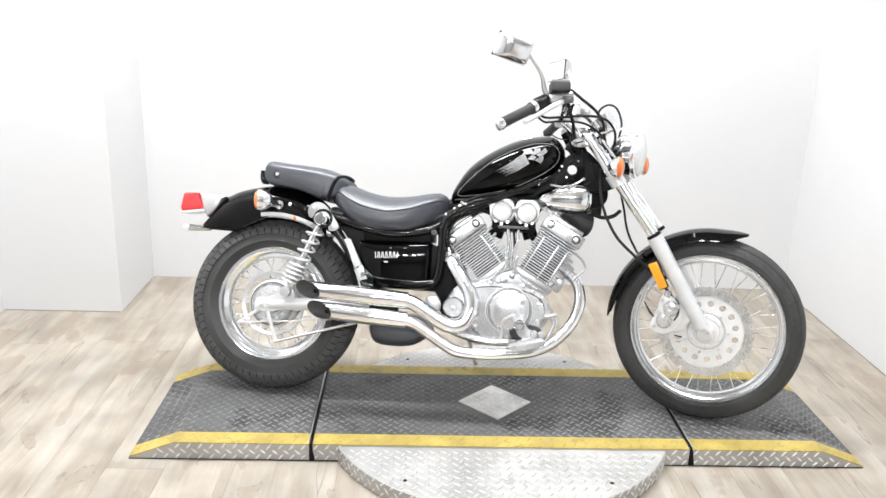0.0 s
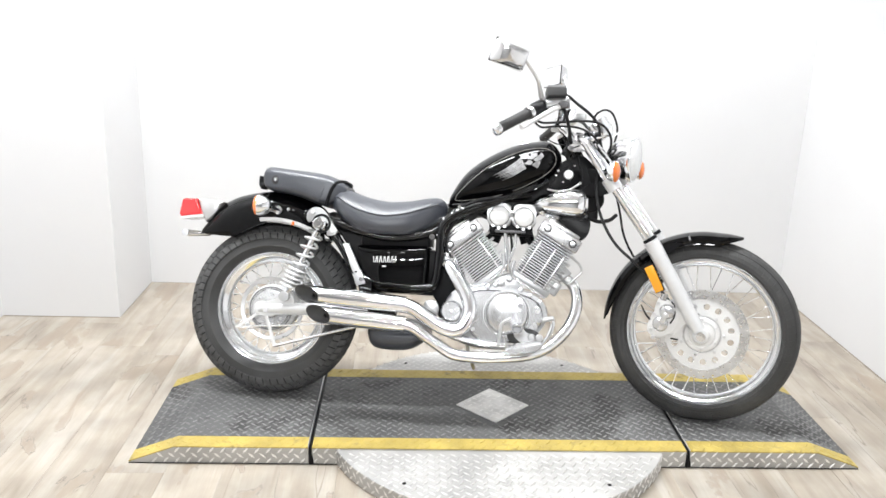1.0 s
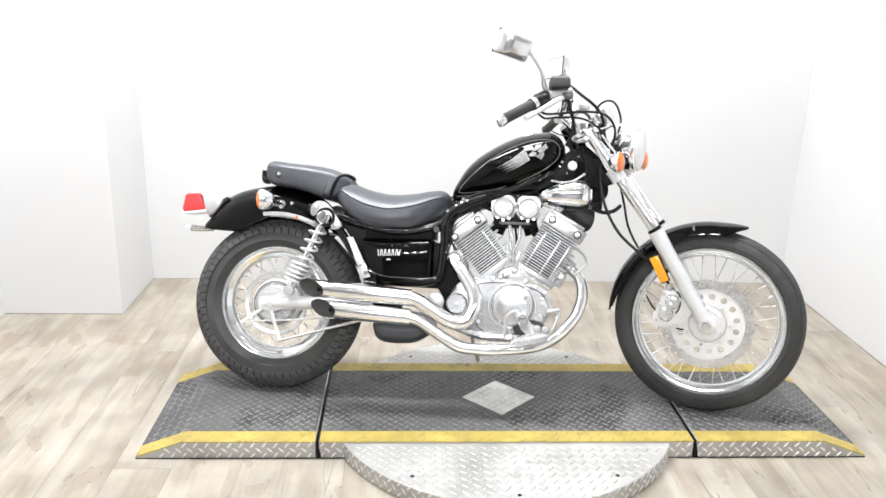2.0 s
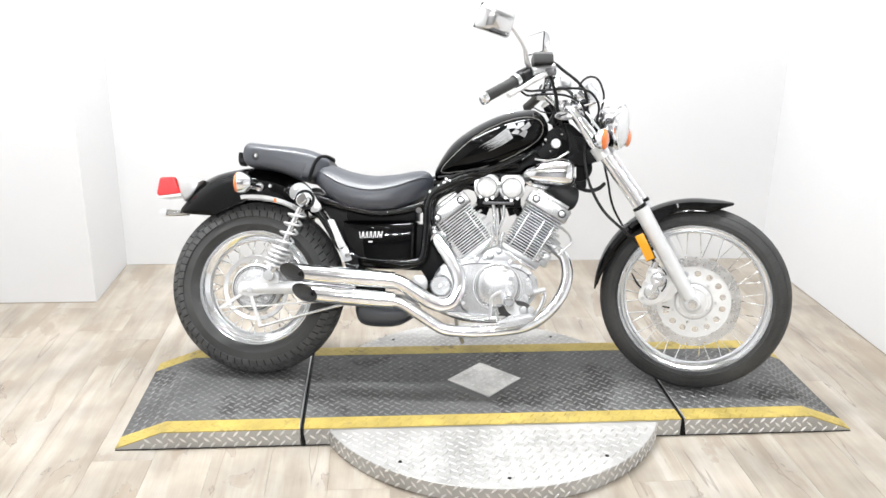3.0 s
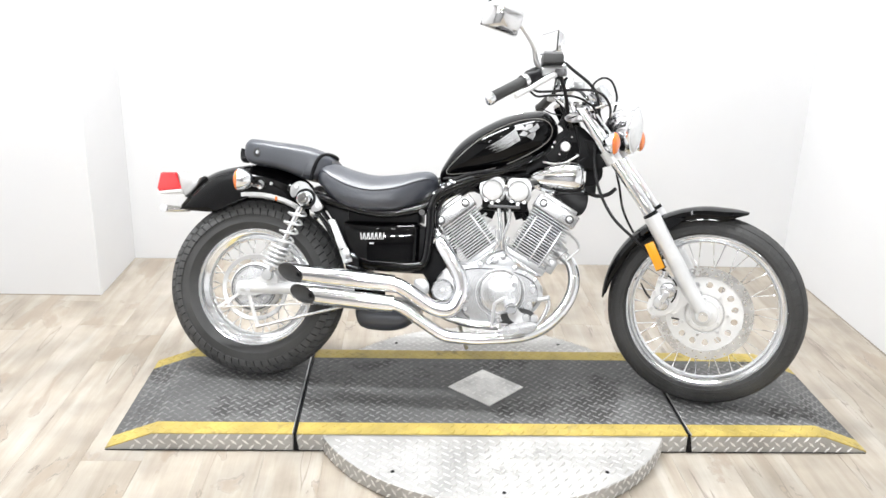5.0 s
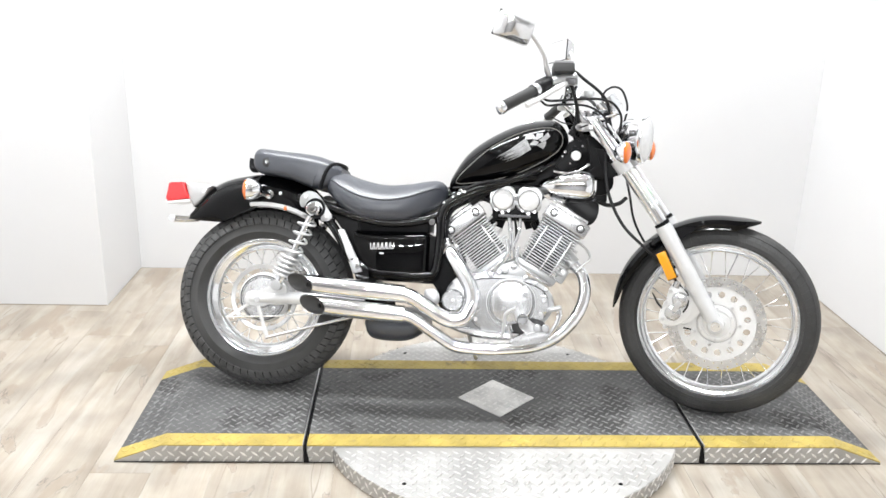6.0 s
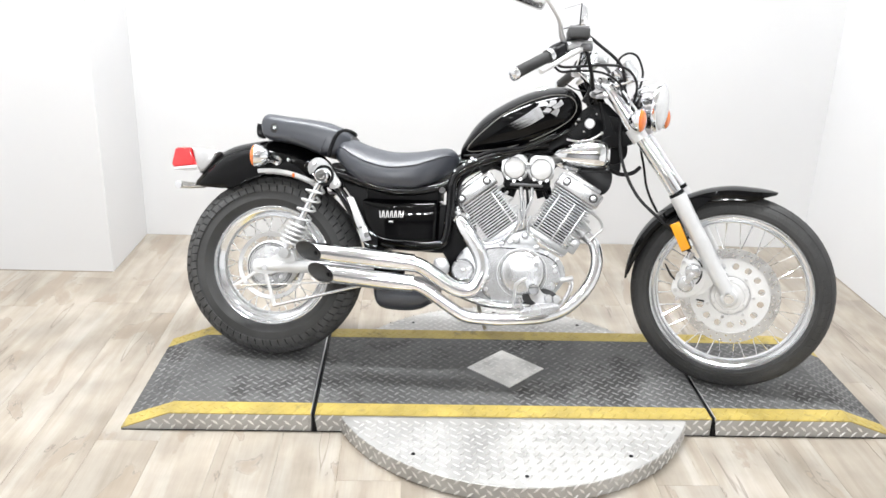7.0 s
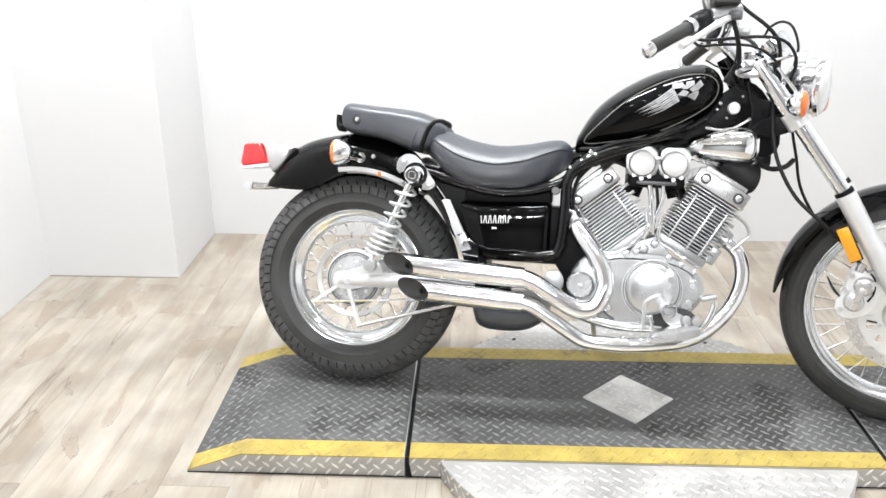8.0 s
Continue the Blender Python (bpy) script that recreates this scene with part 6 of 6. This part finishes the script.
def muffler(tip_x, tip_z, end_x, end_z, y, r):
    """A slash-cut muffler; its open end is cut slanting towards the right and back."""
    bm, seg, rings = bmesh.new(), 28, []
    for i in range(9):
        s = i / 8
        x, z = tip_x + (end_x - tip_x) * s, tip_z + (end_z - tip_z) * s
        rad = r * (1 - 0.10 * max(0, s - 0.8) / 0.2)
        ring = []
        for k in range(seg):
            a = 2 * math.pi * k / seg
            dy, dz = math.cos(a), math.sin(a)
            shift = (-0.046 * dy - 0.014 * dz) * (1 - s) ** 6
            ring.append(bm.verts.new((x + shift, y + rad * dy, z + rad * dz)))
        rings.append(ring)
    for A, B in zip(rings, rings[1:]):
        for k in range(seg):
            bm.faces.new((A[k], A[(k + 1) % seg], B[(k + 1) % seg], B[k]))
    bm.faces.new(rings[-1])
    thing = part("muffler", bm, CHROME, bike, "slash-cut chrome muffler")
    bm, prev = bmesh.new(), None
    for depth, rad in ((0.0, 1.0), (0.0, 0.93), (0.030, 0.90), (0.045, 0.34), (0.030, 0.30), (0.030, 0.22), (0.075, 0.22)):
        ring = []
        for k in range(seg):
            a = 2 * math.pi * k / seg
            dy, dz = math.cos(a), math.sin(a)
            slant = (-0.046 * dy - 0.014 * dz) * rad
            ring.append(bm.verts.new((tip_x + slant + depth, y + r * rad * dy, tip_z + r * rad * dz)))
        if prev:
            for k in range(seg):
                bm.faces.new((prev[k], prev[(k + 1) % seg], ring[(k + 1) % seg], ring[k]))
        prev = ring
    bm.faces.new(prev)
    part("muffler_mouth", bm, SOOTFILL, thing, "dark sooty muffler mouth")
    n = Vector((-1, -1.51, -0.46)).normalized()
    turn = at((tip_x + 0.026, y, tip_z - 0.004)) @ Vector((0, -1, 0)).rotation_difference(n).to_matrix().to_4x4()
    part("baffle_tube", revolve([(0.0080, -0.002), (0.0098, -0.002), (0.0104, 0.004), (0.0104, 0.016)], 20), BAFFLE, thing, m=turn)
    # flat black disc paints the dark of the tube's bore
    part("bore_shade", revolve([(0, 0.003), (0.0080, 0.003)], 20), MATTE, thing, m=turn)
    return thing


muf1 = muffler(0.192, 0.368, 0.530, 0.351, -0.205, 0.0305)
muf2 = muffler(0.235, 0.302, 0.530, 0.286, -0.205, 0.0305)
part("joint_band", rod((0.515, -0.205, 0.352), (0.532, -0.205, 0.351), 0.0285, 24), CHROME, muf1)
part("joint_band", rod((0.515, -0.205, 0.287), (0.532, -0.205, 0.286), 0.0285, 24), CHROME, muf2)
part("exhaust_pipe", tube([(0.52, -0.205, 0.3515), (0.555, -0.205, 0.342), (0.60, -0.203, 0.316), (0.655, -0.198, 0.283), (0.695, -0.192, 0.275), (0.726, -0.186, 0.291), (0.744, -0.180, 0.335), (0.738, -0.170, 0.378), (0.712, -0.155, 0.425), (0.672, -0.130, 0.478), (0.655, -0.10, 0.510)], 0.0245, 20), CHROME, muf1, "chrome exhaust header with heat shield")
part("exhaust_pipe", tube([(0.52, -0.205, 0.287), (0.56, -0.205, 0.276), (0.61, -0.203, 0.246), (0.66, -0.200, 0.215), (0.70, -0.196, 0.195), (0.76, -0.19, 0.189), (0.83, -0.185, 0.190), (0.95, -0.165, 0.206), (1.025, -0.13, 0.240), (1.084, -0.10, 0.305), (1.108, -0.08, 0.375), (1.098, -0.06, 0.438), (1.064, -0.045, 0.474)], 0.0195, 20), CHROME, muf2, "chrome exhaust pipe round the engine")
part("pipe_joint", rod((0.792, -0.188, 0.1893), (0.808, -0.186, 0.1896), 0.0215, 20), CHROME, muf2)
part("muffler_bracket", box(0.45, -0.18, 0.32, 0.10, 0.01, 0.05, 0.003), FRAMEBLACK, muf1)
part("under_pipe", tube([(0.66, -0.15, 0.265), (0.72, -0.15, 0.245), (0.80, -0.15, 0.232), (0.90, -0.15, 0.235)], 0.013, 14), CHROME, bike)
part("header_flange", rod((0.668, -0.125, 0.495), (0.648, -0.09, 0.525), 0.028, 20), SATIN, muf1)
part("header_flange", rod((1.068, -0.048, 0.468), (1.040, -0.04, 0.497), 0.027, 20), CAST, muf2)

# added filler plate, only there to darken the area behind the peg
part("peg_filler", prism(smooth_outline([(0.875, 0.272), (0.90, 0.290), (0.955, 0.292), (0.985, 0.272), (0.965, 0.245), (0.89, 0.245)]), -0.163, -0.150, 0.003), SOOTFILL, bike, "dark filler plate added behind the foot peg")

# foot peg, brake pedal
peg = part("foot_peg", rod((0.905, -0.17, 0.290), (0.905, -0.270, 0.300), 0.017, 16), SILVER, bike, "rider foot peg")
part("peg_end", revolve([(0, -0.008), (0.014, -0.006), (0.018, 0.0), (0.018, 0.01)], 20, m=at((0.905, -0.272, 0.300))), CHROME, peg)
part("peg_bracket", prism(smooth_outline([(0.895, 0.300), (0.918, 0.300), (0.945, 0.275), (0.975, 0.262), (0.975, 0.245), (0.93, 0.245), (0.90, 0.265)]), -0.185, -0.165, 0.004), STEEL, peg)
part("pedal_plate", prism(smooth_outline([(0.868, 0.222), (0.905, 0.245), (0.965, 0.258), (0.992, 0.252), (0.985, 0.232), (0.94, 0.220), (0.89, 0.212)]), -0.225, -0.19, 0.005, 3), POLISHED, bike, "polished brake pedal plate")
for x in (0.955, 0.980):
    part("pedal_boss", revolve([(0, -0.01), (0.011, -0.009), (0.013, 0.006)], 16, m=at((x, -0.205, 0.268))), CAST, bike)
part("pedal_arm", tube([(0.99, -0.205, 0.245), (1.01, -0.205, 0.275), (1.022, -0.205, 0.312), (1.015, -0.205, 0.335)], [0.008, 0.0085, 0.008, 0.010], 10), CHROME, bike)
part("pedal_pad", box(1.005, -0.215, 0.333, 0.042, 0.035, 0.014, 0.004, pose(0, 0, 0, 0, -15)), CAST, bike)
part("brake_linkage", tube([(0.885, -0.172, 0.325), (0.866, -0.172, 0.315), (0.852, -0.172, 0.300), (0.850, -0.172, 0.26), (0.846, -0.172, 0.228)], 0.0048, 8), STEEL, bike)
part("brake_linkage", tube([(0.866, -0.175, 0.262), (0.872, -0.175, 0.245), (0.878, -0.175, 0.222)], 0.0042, 8), STEEL, bike)
part("side_stand", tube([(0.72, 0.12, 0.25), (0.735, 0.20, 0.16), (0.755, 0.27, 0.094)], 0.008, 12), STEEL, bike, "side stand")

# ---- raised lugs of the tread plates ----
def lug_mesh(bm, p, u, v, n, length=0.0280, width=0.0078, h=0.0023):
    """One almond-shaped raised lug at p, along u, on a face with normal n."""
    a, b, w = p - u * length / 2, p + u * length / 2, v * width / 2
    base = [bm.verts.new(q) for q in (a, p - w * 0.9 - u * length * 0.12, p - w * 0.9 + u * length * 0.12, b, p + w * 0.9 + u * length * 0.12, p + w * 0.9 - u * length * 0.12)]
    t0, t1 = bm.verts.new(p - u * length * 0.30 + n * h), bm.verts.new(p + u * length * 0.30 + n * h)
    bm.faces.new((base[0], base[1], t0))
    bm.faces.new((base[1], base[2], t1, t0))
    bm.faces.new((base[2], base[3], t1))
    bm.faces.new((base[3], base[4], t1))
    bm.faces.new((base[4], base[5], t0, t1))
    bm.faces.new((base[5], base[0], t0))


PITCH = 0.0179
R2 = math.sqrt(0.5)


def lugs_on(origin, ex, ey, nx, ny, keep, low=0.0015, flip=1):
    """Lugs in a chequer of two slants over a flat face spanned by ex and ey; low is the height of the dimmer slant."""
    bm = bmesh.new()
    n = ex.cross(ey).normalized()
    for i in range(nx):
        for j in range(ny):
            p = origin + ex * (i + 0.5) * PITCH + ey * (j + 0.5) * PITCH
            if (i + j) % 2 or not keep(p):
                continue
            s = flip if i % 2 == 0 else -flip
            a = radians(49 if s > 0 else -40)
            u = ex * math.cos(a) + ey * math.sin(a)
            # second slant is flattened: its dimness under side light put into the shape
            lug_mesh(bm, p, u, n.cross(u), n, h=0.0023 if s == flip else low)
    return bm


X, Y, Z = Vector((1, 0, 0)), Vector((0, 1, 0)), Vector((0, 0, 1))


def deck_lugs(thing, x0, x1):
    c = thing.location.x
    yi = HALF - BAND
    # flat stretch
    fa, fb = max(x0, -BEND), min(x1, BEND)
    def clear(p):
        return abs(p.x + c) + abs(p.y - 0.01) > 0.142 and abs(p.y) < yi - 0.006
    bm = lugs_on(Vector((fa - c, -yi, H + 0.003)), X, Y, int((fb - fa) / PITCH), int(2 * yi / PITCH) + 1, clear, flip=-1)
    tagged(part("plate_relief", bm, LUG, thing, "worn raised lugs lightened for their sheen", smooth=False), kind="stuff")
    bm = bmesh.new()
    if x0 < -BEND or x1 > BEND:
        s = -1 if x0 < -BEND else 1
        slope = Vector((s * (TIP - BEND), 0, 0.004 - H)).normalized()
        start = Vector((s * BEND - c, -yi * s, H + 0.003))
        n = int((Vector((TIP - BEND, 0, H)).length - 0.008) / PITCH)
        bm = lugs_on(start, slope, Y * s, n, int(2 * yi / PITCH) + 1, lambda p: abs(p.y) < yi - 0.006, flip=-s)
        tagged(part("slope_relief", bm, LUG, thing, "worn raised lugs lightened for their sheen", smooth=False), kind="stuff")
    # skirts, front and back
    for s in (-1, 1):
        start = Vector(((x0 - c) if s < 0 else (x1 - c), s * HALF, 0.002))
        def inside(p):
            xx = abs(p.x + c)
            top = H if xx < BEND else H * (TIP - xx) / (TIP - BEND)
            return p.z < top - 0.009 and not (abs(p.x + c) < 0.52 and x0 > -0.7 and x1 < 0.7)
        bm = lugs_on(start, X * -s, Z, int((x1 - x0) / PITCH), 3, inside, 0.0007, 1)
        tagged(part("skirt_relief", bm, ALULUG, thing, "bright raised lugs", smooth=False), kind="stuff")
    for s in (-1, 1):
        mid = s * (HALF - BAND / 2)
        bm = lugs_on(Vector((fa - c, mid - 1.75 * PITCH, H + 0.0035)), X, Y, int((fb - fa) / PITCH), 4, lambda p: abs(p.y - mid) < BAND / 2 - 0.005)
        tagged(part("band_relief", bm, YELLOW, thing, "yellow painted lugs", smooth=False), kind="stuff")
        if x0 < -BEND or x1 > BEND:
            e = -1 if x0 < -BEND else 1
            slope = Vector((e * (TIP - BEND), 0, 0.004 - H)).normalized()
            bm = lugs_on(Vector((e * BEND - c, mid - 1.75 * PITCH * e, H + 0.0035)), slope, Y * e, n, 4, lambda p: abs(p.y - mid) < BAND / 2 - 0.005)
            tagged(part("band_relief", bm, YELLOW, thing, "yellow painted lugs", smooth=False), kind="stuff")


deck_lugs(deck_left, -TIP, -JOINT - 0.006)
deck_lugs(deck_mid, -JOINT + 0.006, JOINT - 0.006)
deck_lugs(deck_right, JOINT + 0.006, TIP)
bm = lugs_on(Vector((-0.125, -0.115, H + 0.0065)), X, Y, 14, 14, lambda p: abs(p.x) + abs(p.y - 0.01) < 0.116)
tagged(part("diamond_relief", bm, ALULUG, deck_mid, "bright raised lugs", smooth=False), kind="stuff")
n = int(2 * DR / PITCH)
bm = lugs_on(Vector((-DR, -DR, H - 0.004)), X, Y, n, n, lambda p: Vector((p.x, p.y)).length < DR - 0.012 and abs(p.y + DY) > HALF + 0.01, 0.0009)
tagged(part("disc_relief", bm, DISCLUG, disc, "bright raised lugs", smooth=False), kind="stuff")
bm = bmesh.new()
count = int(2 * math.pi * DR / PITCH)
for i in range(count):
    a = 2 * math.pi * i / count
    nrm = Vector((math.cos(a), math.sin(a), 0))
    tan = Vector((-math.sin(a), math.cos(a), 0))
    if abs(DR * math.sin(a) + DY) < HALF + 0.005:
        continue
    for j, z in enumerate((0.0105, 0.0280, 0.0455)):
        if (i + j) % 2:
            continue
        u = (tan * (1 if i % 2 == 0 else -1) + Z * 1.05) * R2
        # every second lug flattened to look dimmer, as side light would leave it
        lug_mesh(bm, nrm * (DR + 0.0002) + Z * z, u, nrm.cross(u), nrm, h=0.0021 if i % 2 == 0 else 0.0010)
tagged(part("rim_relief", bm, ALULUG, disc, "bright raised lugs", smooth=False), kind="stuff")
for i in range(10):
    a = 2 * math.pi * (i + 0.5) / 10
    p = Vector(((DR - 0.05) * math.cos(a), (DR - 0.05) * math.sin(a), H - 0.004))
    if abs(p.y + DY) > HALF + 0.02:
        part("screw", revolve([(0, -0.0015), (0.006, -0.0012), (0.007, 0.001)], 12, m=at(p) @ pose(0, 0, 0, -90)), MATTE, disc)

# ---- floor planks, laid along y with staggered ends ----
PW, PL, GAP = 0.178, 1.22, 0.0004
plank_bm = box(0, 0, 0, PW - GAP, PL - GAP, 0.006, 0.0006, segs=1)
plank = bpy.data.meshes.new("plank")
plank_bm.to_mesh(plank)
plank_bm.free()
plank.materials.append(WOOD)
rng = random.Random(4)
x = LEFT + PW / 2
START = -0.6
while x < RIGHT + PW / 2:
    y = START + rng.uniform(0.2, PL)
    first = bpy.data.meshes.new("plank")
    b2 = box(0, 0, 0, PW - GAP, y - START - GAP, 0.006, 0.0006, segs=1)
    b2.to_mesh(first), b2.free()
    first.materials.append(WOOD)
    put("plank", first, floor, at((x, (START + y) / 2, -0.003)))
    y += PL / 2
    while y < BACK - PL / 2:
        put("plank", plank, floor, at((x, y, -0.003)))
        y += PL
    end = bpy.data.meshes.new("plank")
    a, b = y - PL / 2, BACK - 0.001
    b2 = box(0, 0, 0, PW - GAP, b - a - GAP, 0.006, 0.0006, segs=1)
    b2.to_mesh(end), b2.free()
    end.materials.append(WOOD)
    put("plank", end, floor, at((x, (a + b) / 2, -0.003)))
    x += PW
# the workshop's floor goes on in the same boards
rest = bmesh.new()
x = WX0 + 0.06 + PW / 2
while x < WX1 - 0.1:
    box(x, (BEHIND + START) / 2, -0.003, PW - GAP, START - BEHIND - GAP, 0.006, bm=rest)
    x += PW
tagged(part("far_floor", rest, WOOD, floor, "oak vinyl floor of the workshop", smooth=False), kind="stuff")
